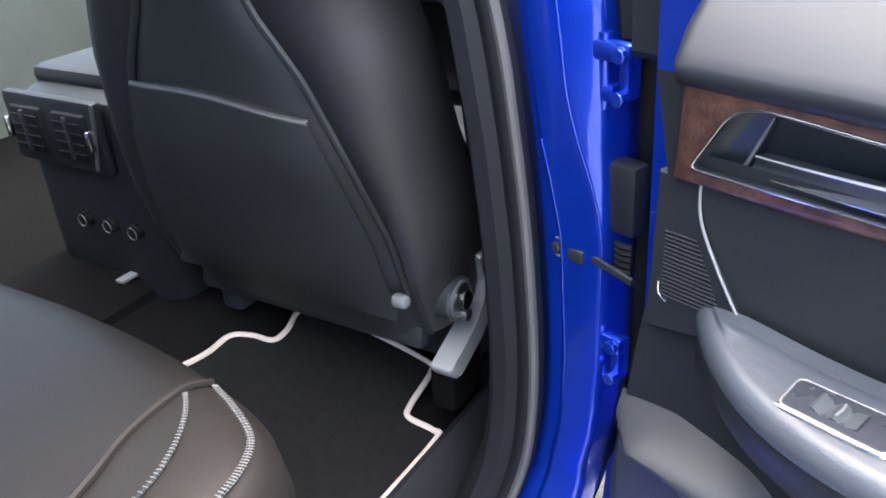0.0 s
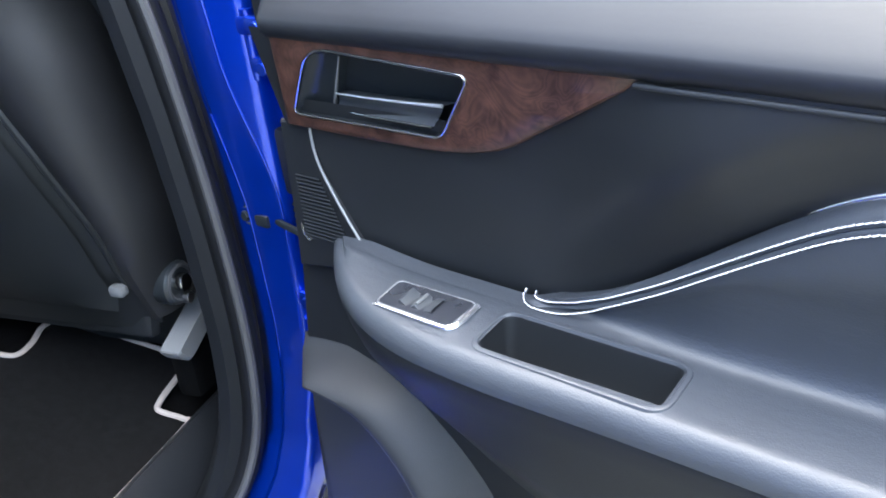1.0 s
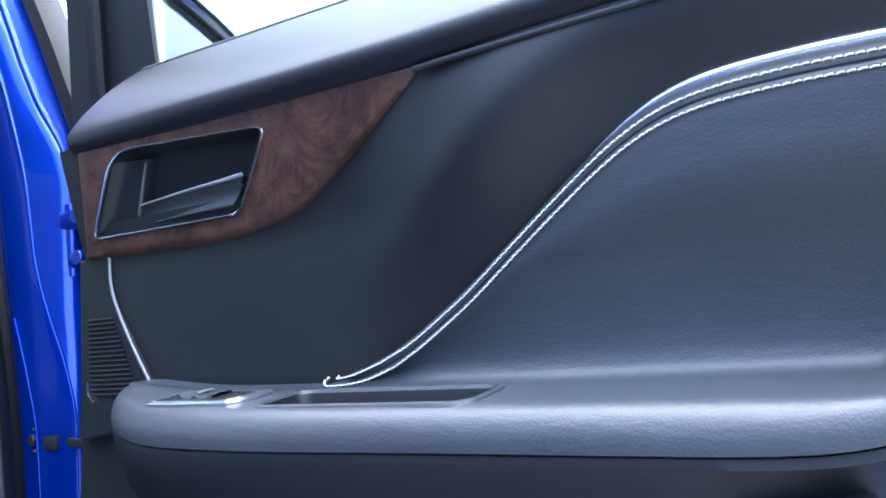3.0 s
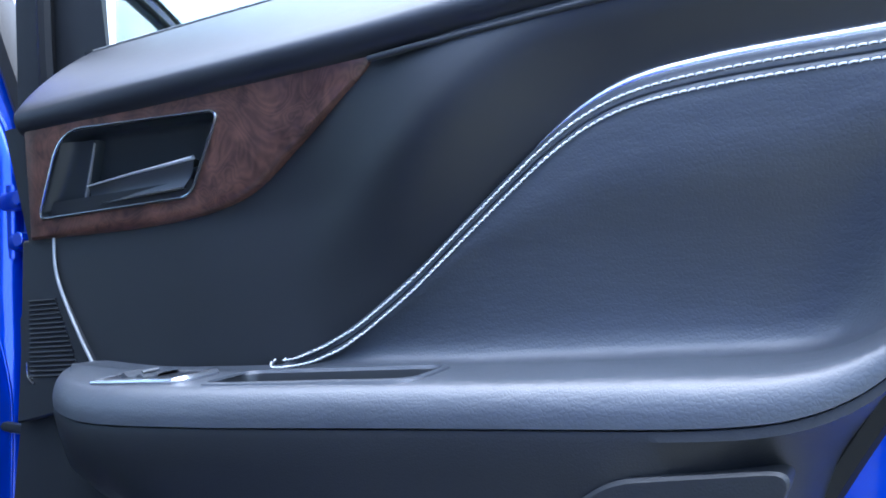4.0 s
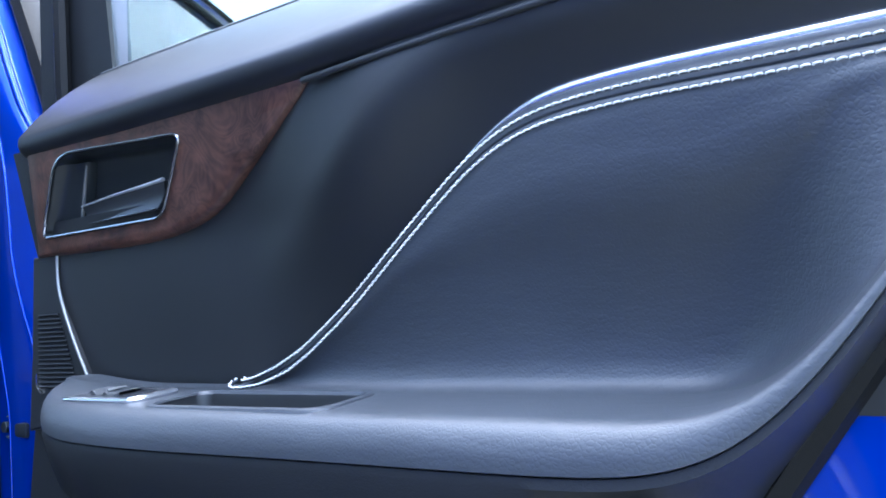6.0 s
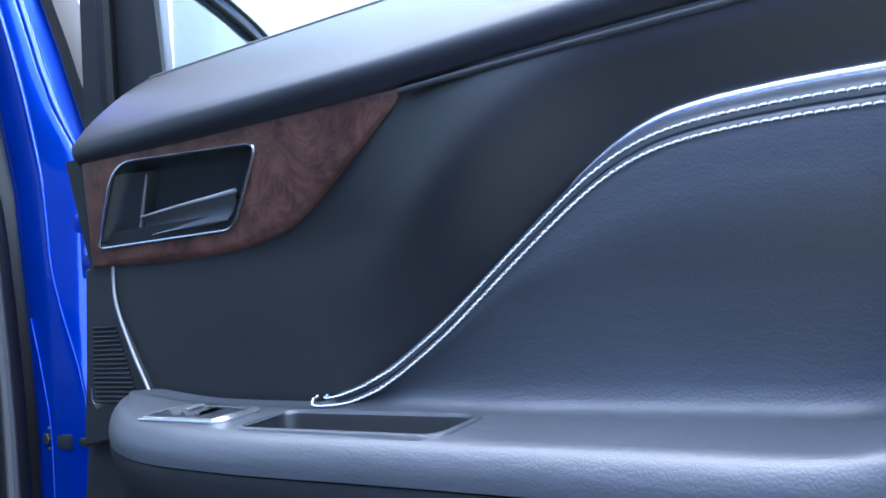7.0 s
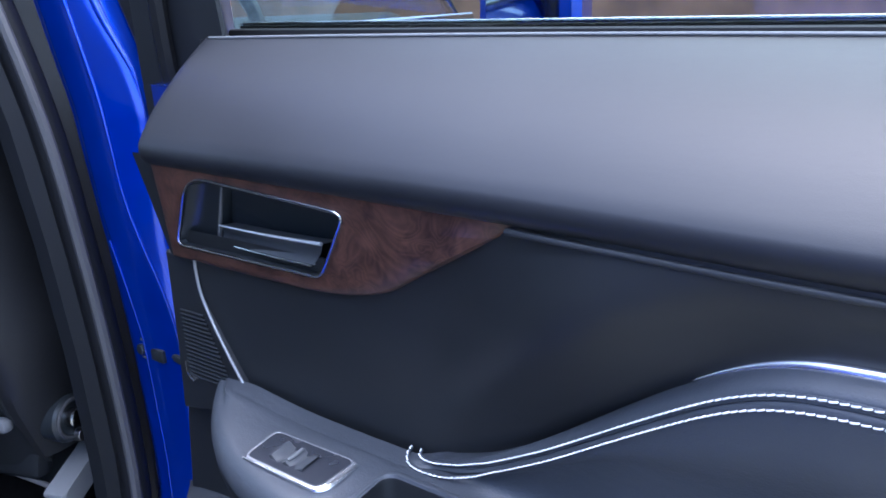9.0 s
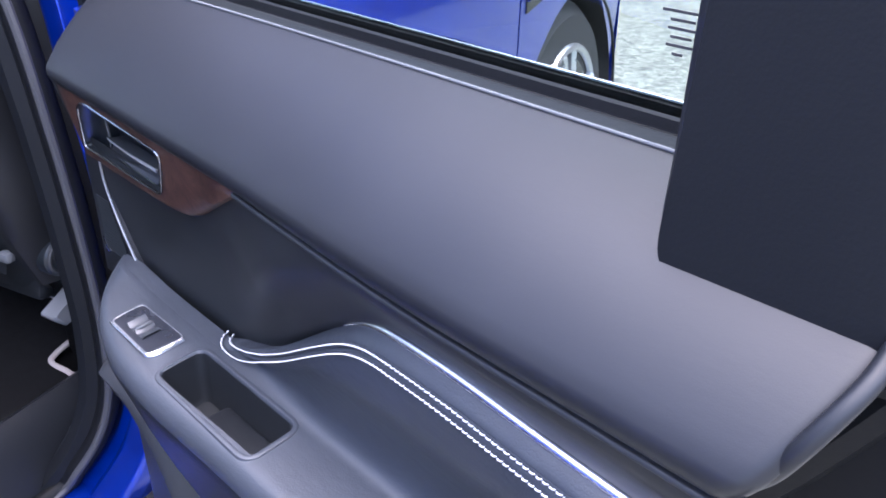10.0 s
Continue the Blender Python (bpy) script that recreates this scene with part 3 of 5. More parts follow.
# lower side of the armrest, below its seam
rows = []
for x in [0.176 + i * 0.0075 for i in range(91)]:
    hz, ny = lerp(x, HEM_Z), lerp(x, NOSE_Y)
    z = hz
    row = [(x, ny + 0.010, z - 0.0002), (x, ny + 0.0012, z - 0.0006), (x, ny + 0.0002, z - 0.005), (x, ny + 0.005, z - 0.022)]
    deep = min(1, max(0, (0.79 - x) / 0.10))
    tall = min(1, max(0, (x - 0.30) / 0.2))
    row += [(x, min(-0.098, ny + 0.012), z - 0.022 - (0.018 + 0.05 * tall) * deep), (x, min(-0.096, ny + 0.030), z - 0.026 - (0.03 + 0.09 * tall) * deep), (x, -0.092, z - 0.03 - (0.05 + 0.14 * tall) * deep)]
    w = min(1, max(0, (x - 0.63) / 0.09))
    if w > 0:
        zr = lerp(x, [(0.66, 0.785), (0.69, 0.830), (0.712, 0.859), (0.731, 0.887), (0.747, 0.908), (0.760, 0.925), (0.79, 0.965), (0.82, 1.01), (0.86, 1.05)])
        a, b = row[2], (x, -0.089, zr)
        for k in range(3, 7):
            t = (k - 2) / 4
            q = (x, a[1] + (b[1] - a[1]) * t, a[2] + (b[2] - a[2]) * t)
            row[k] = tuple(row[k][n] + (q[n] - row[k][n]) * w for n in range(3))
    rows.append(row)
dpart("armrest_skirt", lattice(rows), PLASTIC, label="dark lower skirt of the armrest")

# stitching: two rows of white thread beside a groove
b = tube([(-0.5, 0, -0.10), (-0.36, 0, 0.10), (0, 0, 0.16), (0.36, 0, 0.10), (0.5, 0, -0.10)], 0.16, 6)
stitch_mesh = bpy.data.meshes.new("stitch")
for f in b.faces:
    f.smooth = True
b.to_mesh(stitch_mesh)
b.free()
stitch_mesh.materials.append(THREAD)


def thread(parent, path, length):
    """One sewn thread every few millimetres along a path."""
    run = 0.0
    nextp = 0.0
    for a, b in zip(path, path[1:]):
        d = (b[0] - a[0])
        while nextp <= run + d.length:
            p = a[0] + d.normalized() * (nextp - run)
            t = d.normalized()
            n = a[1].normalized()
            s = n.cross(t).normalized()
            t2 = (t + s * 0.18).normalized()
            s2 = n.cross(t2).normalized()
            m = Matrix((t2, s2, n)).transposed().to_4x4()
            ob = new("stitch", stitch_mesh)
            ob.parent = parent
            ob.matrix_local = Matrix.Translation(p + Vector((0, 0, -0.45))) @ m @ Matrix.Diagonal((length * 0.74, 0.0029, 0.0036, 1))
            nextp += length
        run += d.length


def stitch_path(dz, dx, dy, x0):
    out = []
    for i in range(200):
        x = x0 + (0.846 - x0) * i / 199
        z = lerp(x, STITCH_Z) + dz
        y = lerp(x, STITCH_Y) + dy
        slope = (lerp(x + 0.004, STITCH_Z) - lerp(x - 0.004, STITCH_Z)) / 0.008
        k = 1 / math.sqrt(1 + slope * slope)
        out.append((Vector((x - dz * slope * k * 0, y, z)), Vector((0.05, -1, 0.25))))
    return out


def hooked(path, lead):
    """Adds the little hook at the front end of a row."""
    return [(Vector(p), Vector((0, -0.8, 0.6))) for p in lead] + path


upper = hooked(stitch_path(0.0012, 0, -0.0006, 0.452), spline([(0.3925, -0.1015, 0.9328), (0.3940, -0.1050, 0.9322), (0.400, -0.1085, 0.9326), (0.412, -0.1105, 0.9345), (0.432, -0.1115, 0.9405)], 4))
lower = hooked(stitch_path(-0.0060, 0, -0.0012, 0.462), spline([(0.3835, -0.1015, 0.9322), (0.3845, -0.1065, 0.9306), (0.391, -0.1130, 0.9284), (0.405, -0.1160, 0.9285), (0.425, -0.1160, 0.9312), (0.446, -0.1140, 0.9385)], 4))
row_a = dpart("seam_cord", tube([p + Vector((0, 0.0016, 0)) for p, n in upper], 0.0009, 5), LEATHER, label="row of white contrast stitching")
row_b = dpart("seam_cord", tube([p + Vector((0, 0.0016, 0)) for p, n in lower], 0.0009, 5), LEATHER, label="row of white contrast stitching")
# bright strip along the back of the ledge
strip = []
for i in range(60):
    x = 0.575 + (0.846 - 0.575) * i / 59
    lift = min(1, max(0, (x - 0.42) / 0.15))
    strip.append((x, lerp(x, STITCH_Y) + 0.0126 * lift, lerp(x, STITCH_Z) + 0.0014 + 0.0090 * lift))
dpart("edge_strip", tube(strip, lambda t: 0.0004 + 0.0032 * min(1, t * 4.0), 10), ALLOY, label="bright metal strip along the ledge")

# strip beside the small grille
line = spline([(0.1725, -0.1045, 1.036), (0.1735, -0.1045, 1.013), (0.180, -0.1045, 0.993), (0.198, -0.1045, 0.960), (0.2175, -0.1035, 0.928)], 6)
dpart("trim_strip", tube(line, 0.0013, 8), TRIM, label="slim satin metal strip")
corner = [(0.134, 1.036), (0.171, 1.036), (0.172, 1.013), (0.178, 0.993), (0.196, 0.960), (0.2155, 0.926), (0.186, 0.900), (0.126, 0.890), (0.130, 0.95)]
plate = dpart("grille_plate", slab(corner, lambda x, z: (x, -0.1035, z), lambda x, z: (x, -0.085, z), bevel=0.0015), PLASTIC, label="dark plastic corner plate")
for k in range(17):
    z = 0.927 + k * 0.0037
    xa, xb = 0.1435, lerp(z, [(0.92, 0.203), (0.96, 0.186), (0.993, 0.170)])
    dpart("slat", tube([(xa, -0.1042, z), ((xa + xb) / 2, -0.1042, z), (xb, -0.1042, z)], 0.0011, 5), PLASTIC, plate)
dpart("grille_edge", tube(spline([(0.1395, -0.1042, 0.938), (0.1405, -0.1042, 0.927), (0.1475, -0.1042, 0.921)], 5), 0.0012, 6), CHROME, plate, "small bright corner trim")

# walnut trim with the release handle
wood = [(0.168, 1.128), (0.158, 1.08), (0.148, 1.035)] + [(p.x, p.y) for p in spline([(0.25, 1.0325), (0.315, 1.0345), (0.372, 1.0448), (0.416, 1.0685), (0.454, 1.0900), (0.479, 1.1045)], 5)] + [(0.489, 1.1128), (0.485, 1.118), (0.30, 1.1235)]
BEZEL = [(0.1665, 1.0490), (0.2100, 1.1110), (0.3640, 1.1020), (0.3245, 1.0490)]
hole = [q for k, r in enumerate((0.009, 0.024, 0.011, 0.010)) for q in rounded(BEZEL, r, 6)[k * 7:k * 7 + 7]]


def wood_y(x, z):
    return -0.1085 - (z - 1.034) * 0.235 - 0.004 * max(0, (x - 0.3)) / 0.18


def plate_with_hole(outer, inner, yf, thick, roll=0.003):
    """A veneer plate with an opening, its outer edge rolled back."""
    bm = bmesh.new()
    n = 72
    c = sum((Vector(p) for p in inner), Vector((0, 0))) / len(inner)

    def ray(poly, a):
        d = Vector((math.cos(a), math.sin(a)))
        best = None
        for k in range(len(poly)):
            p, q = Vector(poly[k]) - c, Vector(poly[(k + 1) % len(poly)]) - c
            e = q - p
            den = d.x * e.y - d.y * e.x
            if abs(den) < 1e-12:
                continue
            t = (p.x * e.y - p.y * e.x) / den
            u = (p.x * d.y - p.y * d.x) / den
            if t > 0 and -1e-6 <= u <= 1 + 1e-6 and (best is None or t > best):
                best = t
        return c + d * best

    angs = [2 * math.pi * k / n for k in range(n)] + [math.atan2(p[1] - c.y, p[0] - c.x) % (2 * math.pi) for p in outer] + [math.atan2(p[1] - c.y, p[0] - c.x) % (2 * math.pi) for p in inner]
    angs = sorted(set(round(a, 4) for a in angs))
    rings = []
    for a in angs:
        o, i = ray(outer, a), ray(inner, a)
        d = (i - o).normalized()
        ring = [Vector((o.x, yf(*o) + thick, o.y)), Vector((o.x, yf(*o) + roll, o.y))]
        p = o + d * roll * 0.35
        ring.append(Vector((p.x, yf(*p) + roll * 0.3, p.y)))
        p = o + d * roll
        ring.append(Vector((p.x, yf(*p), p.y)))
        for t in (0.33, 0.66, 1.0):
            q = p.lerp(i, t)
            ring.append(Vector((q.x, yf(*q), q.y)))
        ring.append(Vector((i.x, yf(*i) + thick, i.y)))
        rings.append(ring)
    rings.append(rings[0])
    bm = lattice(rings)
    bmesh.ops.remove_doubles(bm, verts=bm.verts, dist=1e-6)
    return bm


dpart("wood_trim", plate_with_hole(wood, [tuple(p) for p in hole], wood_y, 0.018, 0.0055), WOOD, label="polished walnut burl veneer trim")
ring = [Vector((p.x, wood_y(p.x, p.y) - 0.001, p.y)) for p in hole]
ring.append(ring[0].copy())
bez = dpart("handle_bezel", tube(ring, 0.0012, 8), CHROME, label="satin chrome handle surround")
# cup behind the handle: a slanted front part, a step, and a deep well
c = sum((Vector(p) for p in hole), Vector((0, 0))) / len(hole)
rows = []
for s_, dep in [(1.0, -0.001), (0.985, 0.005), (0.965, 0.013), (0.93, 0.0185), (0.88, 0.0210), (0.80, 0.0220)]:
    rows.append([Vector((c.x + (p.x - c.x) * s_, wood_y(p.x, p.y) + dep, c.y + (p.y - c.y) * s_)) for p in hole])
cup = lattice(rows, wrap=True)
cup.verts.ensure_lookup_table()
cup.faces.new([cup.verts[i] for i in range(len(cup.verts) - len(hole), len(cup.verts))])
dpart("handle_cup", cup, CUP, bez, "glossy black recess")
rows = []
for k in range(9):
    t = k / 8
    z = 1.0545 + t * 0.049
    xa, xb = 0.1715 + 0.036 * t, 0.204 + 0.026 * t
    yw = wood_y(xa, z)
    rows.append([(xa, yw + 0.0005, z), (xa + 0.004, yw + 0.007, z), (xa + (xb - xa) * 0.5, yw + 0.0105, z), (xa + (xb - xa) * 0.85, yw + 0.0115, z), (xb, yw + 0.0125, z), (xb + 0.0015, yw + 0.015, z), (xb + 0.002, yw + 0.021, z)])
dpart("cup_step", lattice(rows), CUP, bez, "black step inside the recess")
# the step's soft edge highlight, coloured in as a pale grey rod
dpart("step_edge", tube([(0.204 + 0.026 * t, wood_y(0.2, 1.0545 + t * 0.049) + 0.0122, 1.0545 + t * 0.049) for t in np.linspace(0, 0.95, 9)], lambda t: 0.0018 - 0.0010 * t, 6), GREY, bez, "pale grey line drawn as the highlight on the step's edge")
# lever: a bowed plate with a bright upper lip
LIP = spline([(0.2165, 1.0700), (0.245, 1.0712), (0.275, 1.0725), (0.305, 1.0738), (0.3315, 1.0752)], 4)
FOOT = spline([(0.2100, 1.0550), (0.236, 1.0553), (0.264, 1.0556), (0.290, 1.0558), (0.3160, 1.0560)], 4)


def lever_y(t, x, z):
    return wood_y(x, z) + 0.0085 - 0.0065 * t - 0.002 * math.sin(t * math.pi)


rows = []
for i, (a, b) in enumerate(zip(LIP, FOOT)):
    t = i / (len(LIP) - 1)
    row = [Vector((a.x, lever_y(t, a.x, a.y) + 0.016, a.y - 0.002))]
    for k in range(9):
        q = a.lerp(b, k / 8)
        row.append(Vector((q.x, lever_y(t, q.x, q.y) + 0.0035 * math.sin(k / 8 * math.pi), q.y)))
    row.append(Vector((b.x, lever_y(t, b.x, b.y) + 0.014, b.y + 0.001)))
    rows.append(row)
dpart("lever", lattice(rows), LEVER, bez, "dark satin release lever")
dpart("lever_lip", tube([(p.x, lever_y(i / (len(LIP) - 1), p.x, p.y) - 0.0004, p.y) for i, p in enumerate(LIP)], lambda t: 0.0006 + 0.0009 * t, 8), BRIGHT, bez, "bright upper lip of the lever")
dpart("lever_foot", tube([(p.x, lever_y(i / (len(LIP) - 1), p.x, p.y) - 0.0004, p.y) for i, p in enumerate(FOOT)], lambda t: 0.0007 + 0.0004 * t, 8), CHROME, bez, "bright lower edge of the lever")

# switch
sw = rounded([(0.284, -0.164), (0.282, -0.132), (0.359, -0.131), (0.357, -0.165)], 0.006, 4)


def arm_top(x, y):
    return 0.9225 + (y + 0.172) / 0.05 * 0.0045


switch = dpart("window_switch", slab([tuple(p) for p in sw], lambda x, y: (x, y, arm_top(x, y) + 0.0030), lambda x, y: (x, y, arm_top(x, y) - 0.004), bevel=0.001), PANEL, label="dark grey window switch panel")
edge = [Vector((p.x, p.y, arm_top(p.x, p.y) + 0.0022)) for p in sw]
edge.append(edge[0].copy())
dpart("switch_frame", tube(edge, 0.0009, 8), TRIM, switch, "fine satin switch frame")
front = spline([(0.2835, -0.1655, arm_top(0.28, -0.1655)), (0.320, -0.1660, arm_top(0.28, -0.166)), (0.350, -0.1660, arm_top(0.28, -0.166)), (0.3570, -0.1645, arm_top(0.28, -0.1645)), (0.3605, -0.158, arm_top(0.28, -0.158)), (0.3610, -0.146, arm_top(0.28, -0.146)), (0.3605, -0.133, arm_top(0.28, -0.133))], 5)
dpart("switch_bezel", tube([p + Vector((0, 0, 0.0016)) for p in front], lambda t: 0.0009 + 0.0019 * min(1, t * 1.6), 8), ALLOY, switch, "bright metal front edge")
rows = []
for i in range(17):
    t = i / 16
    x = 0.303 + 0.032 * t
    h = 0.0018 - 0.0030 * math.sin(t * math.pi) + 0.0034 * math.exp(-((t - 0.5) / 0.10) ** 2) + 0.0020 * math.exp(-((t - 0.06) / 0.08) ** 2)
    rows.append([(x, -0.1580, 0.924), (x, -0.1580, 0.9270 + h), (x, -0.1535, 0.9278 + h), (x, -0.1440, 0.9286 + h), (x, -0.1400, 0.9286 + h), (x, -0.1400, 0.925)])
dpart("rocker", lattice(rows), LEVER, switch, "grey window rocker")
dpart("rocker_mark", tube([(0.3195, -0.156, 0.9300), (0.3205, -0.149, 0.9310), (0.3195, -0.142, 0.9312)], 0.0012, 6), GREY, switch, "pale rocker edge")

# grab pocket in the armrest
def pocket_ring(d, dz):
    """The pocket's outline, let out or taken in by d."""
    pts = [(0.382 - d, -0.1725 - d), (0.382 - d, -0.1255 + d), (0.527 + d, -0.1255 + d), (0.527 + d, -0.1725 - d)]
    return [Vector((p.x, p.y, arm_top(p.x, max(p.y, -0.1745)) + dz)) for p in rounded(pts, 0.013 + d, 7)]


rim = [pocket_ring(0.0036, -0.0014), pocket_ring(0.0028, 0.0006), pocket_ring(0.0010, 0.0014), pocket_ring(-0.0008, 0.0010), pocket_ring(-0.0020, -0.0010)]
well = [rim[-1], pocket_ring(-0.0026, -0.004), pocket_ring(-0.0042, -0.045), pocket_ring(-0.0065, -0.050)]
c = sum(well[-1], Vector()) / len(well[-1])
well.append([c + (p - c) * 0.02 for p in well[-1]])
pock = dpart("grab_pocket", lattice(well, wrap=True), INSERT, label="open grab pocket with a raised rim")
dpart("pocket_rim", lattice(rim, wrap=True), LEATHER, pock, "raised leather rim")
dpart("pocket_liner", block((0.096, 0.038, 0.014), (0.472, -0.149, 0.885), 0.005), PLASTIC, pock, "grey rubber liner")

# window: posts, glass, belt seal
WT = 1.62
post = [(0.060, 1.10), (0.050, 1.30), (0.036, WT), (0.136, WT), (0.173, 1.275), (0.180, 1.195), (0.150, 1.160), (0.120, 1.10)]
dpart("front_post", slab(post, lambda x, z: (x, -0.052, z), lambda x, z: (x if x < 0.1 else max(0.072, x - 0.088), 0.030, z), bevel=0.006), PLASTIC, label="dark grey window post trim")
dpart("post_seal", tube([(0.112, -0.058, 1.150), (0.110, -0.060, 1.20), (0.106, -0.060, 1.30), (0.09, -0.058, 1.45), (0.075, -0.055, WT)], 0.0075, 8), RUBBER, label="black rubber seal on the post")
back_post = [(0.7915, 1.158), (0.7935, 1.22), (0.7925, 1.30), (0.795, WT), (1.00, WT), (0.985, 1.35), (0.955, 1.235), (0.905, 1.150)]
back_post = [tuple(p) for p in rounded(back_post, 0.022, 6)]
dpart("rear_post", slab(back_post, lambda x, z: (x, -0.106 + 0.08 * max(0, z - 1.2), z), lambda x, z: (x, 0.035, z), bevel=0.007), POST_TRIM, label="broad black rear window post trim")
dpart("window_header", block((0.96, 0.06, 0.08), (0.52, -0.01, WT + 0.04), 0.02), PLASTIC, label="dark upper window frame")
# belt seal, stepped lips
rows = []
for x in np.linspace(0.150, 0.83, 24):
    rows.append([(x, -0.058, 1.192), (x, -0.0545, 1.1975), (x, -0.050, 1.1990), (x, -0.042, 1.1996), (x, -0.034, 1.2002), (x, -0.0305, 1.1996), (x, -0.028, 1.1975), (x, -0.026, 1.1985), (x, -0.0240, 1.2045), (x, -0.021, 1.2055), (x, -0.0205, 1.19)])
dpart("belt_seal", lattice(rows), RUBBER, label="smooth black belt seal")
# highlight on the pad's upper edge, put in as a thin pale grey rod
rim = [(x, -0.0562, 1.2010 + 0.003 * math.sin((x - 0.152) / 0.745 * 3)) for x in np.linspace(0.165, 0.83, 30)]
dpart("pad_highlight", tube(rim, 0.0011, 8), GREY, label="pale line drawn as the highlight along the padded door top")
rows = []
for x in np.linspace(0.150, 0.83, 8):
    rows.append([(x, -0.013, 1.19), (x, -0.012, 1.207), (x, -0.004, 1.208), (x, 0.004, 1.203), (x, 0.010, 1.17), (x, 0.03, 1.16)])
dpart("outer_belt_seal", lattice(rows), RUBBER, label="outer belt seal")
dpart("belt_moulding", tube([(x, -0.0085, 1.2085) for x in np.linspace(0.150, 0.83, 8)], 0.0014, 8), CHROME, label="fine bright outer belt moulding")
pane = dpart("window_pane", block((0.70, 0.004, 0.46), (0.50, -0.0165, 1.40), 0), GLASS, label="clear side window glass")
pane.visible_shadow = False
# printed mark near the lower rear corner of the pane
bm = bmesh.new()
for k, (xa, xb) in enumerate([(0.731, 0.753), (0.736, 0.750), (0.735, 0.751), (0.737, 0.749), (0.735, 0.750), (0.739, 0.745)]):
    z = 1.2570 - 0.0042 * k
    bmesh.ops.create_cube(bm, size=1.0, matrix=Matrix.Translation(((xa + xb) / 2, -0.0188, z)) @ Matrix.Diagonal((xb - xa, 0.0004, 0.0014, 1)))
dpart("glass_mark", bm, PALE_EDGE, pane, "small dark printed mark on the glass")

# door check strap and hinges
dpart("check_strap", tube([(-0.036, -0.026, 0.880), (-0.01, -0.026, 0.878), (0.06, -0.035, 0.874)], 0.0050, 8, flat=0.6), CUP, label="dark steel door check strap")
bolt = dpart("strap_bolt", disc(0.0125, 0.006, (-0.038, -0.031, 0.880), "y", 24), CUP, label="bolt of the check strap")
dpart("bolt_collar", tube([(-0.038 + 0.0105 * math.cos(a), -0.0345, 0.880 + 0.0105 * math.sin(a)) for a in np.linspace(0, 2 * math.pi, 25)], 0.0020, 8), GREY, bolt, "worn steel collar")
dpart("bolt_head", disc(0.0062, 0.010, (-0.038, -0.036, 0.880), "y", 6), CUP, bolt, "dark hexagonal bolt head")
dpart("strap_link", block((0.030, 0.006, 0.015), (-0.019, -0.034, 0.877), 0.0025), CUP, bolt, "pressed steel link of the strap")
for z in (1.072, 0.760):
    h = dpart("hinge", block((0.046, 0.016, 0.020), (0.016, -0.018, z + 0.020), 0.005), BLUE, label="blue painted door hinge")
    dpart("hinge_leaf", block((0.030, 0.034, 0.018), (0.004, -0.006, z - 0.020), 0.005), BLUE, h)
    dpart("hinge_web", block((0.012, 0.020, 0.050), (0.030, -0.012, z), 0.004), BLUE, h)
    dpart("hinge_pin", tube([(0.004, -0.016, z - 0.036), (0.004, -0.016, z), (0.004, -0.016, z + 0.036)], 0.0070, 12), BLUE, h)
    for dz in (0.020, -0.020):
        dpart("hinge_bolt", disc(0.0075, 0.012, (0.030, -0.026, z + dz), "y", 8), BLUE, h)
dpart("edge_seal", tube([(0.004, 0.055, 0.46), (0.004, 0.055, 0.80), (0.004, 0.058, 1.17)], 0.024, 10), RUBBER, label="black seal closing the hinge gap")
gait = dpart("cable_boot", block((0.036, 0.026, 0.076), (0.026, -0.004, 0.945), 0.006), PLASTIC, label="black wiring connector and boot")
for k in range(6):
    dpart("boot_rib", tube([(0.020, -0.012, 0.896 - k * 0.007), (0.030, -0.015, 0.896 - k * 0.007), (0.040, -0.012, 0.896 - k * 0.007)], 0.0038, 6), RUBBER, gait)
# ---- the car's own body, in its own axes ----
car = thing("car", (0, 0, GROUND), "bright metallic blue car with its rear door standing open", "car", m=CAR)
C0 = Matrix.Translation((0, 0, -GROUND))


def cpart(name, bm, mat, parent=None, label=""):
    bmesh.ops.transform(bm, matrix=C0, verts=bm.verts)
    return part(name, bm, mat, parent or car, label)


# B-pillar: blue face, swept along its height and into the sill
PILLAR = [(0.42, -0.150), (0.47, -0.118), (0.52, -0.092), (0.58, -0.074), (0.65, -0.062), (0.75, -0.058), (0.88, -0.062), (1.00, -0.072), (1.13, -0.090), (1.29, -0.135), (1.45, -0.19), (1.60, -0.26)]


def soft_path(pts, radii, n=5):
    """An open path of 2D points with each inner corner rounded by its own radius."""
    out = [Vector(pts[0])]
    for p, a, b, r in zip(pts[1:-1], pts, pts[2:], radii):
        p, u, v = Vector(p), Vector(a) - Vector(p), Vector(b) - Vector(p)
        k = min(r, u.length * 0.45, v.length * 0.45)
        s, e = p + u.normalized() * k, p + v.normalized() * k
        out += [(1 - q) ** 2 * s + 2 * q * (1 - q) * p + q * q * e for q in [i / n for i in range(n + 1)]]
    return out + [Vector(pts[-1])]


def lean(z):
    return 0.11 * max(0, z - 1.0) ** 1.5


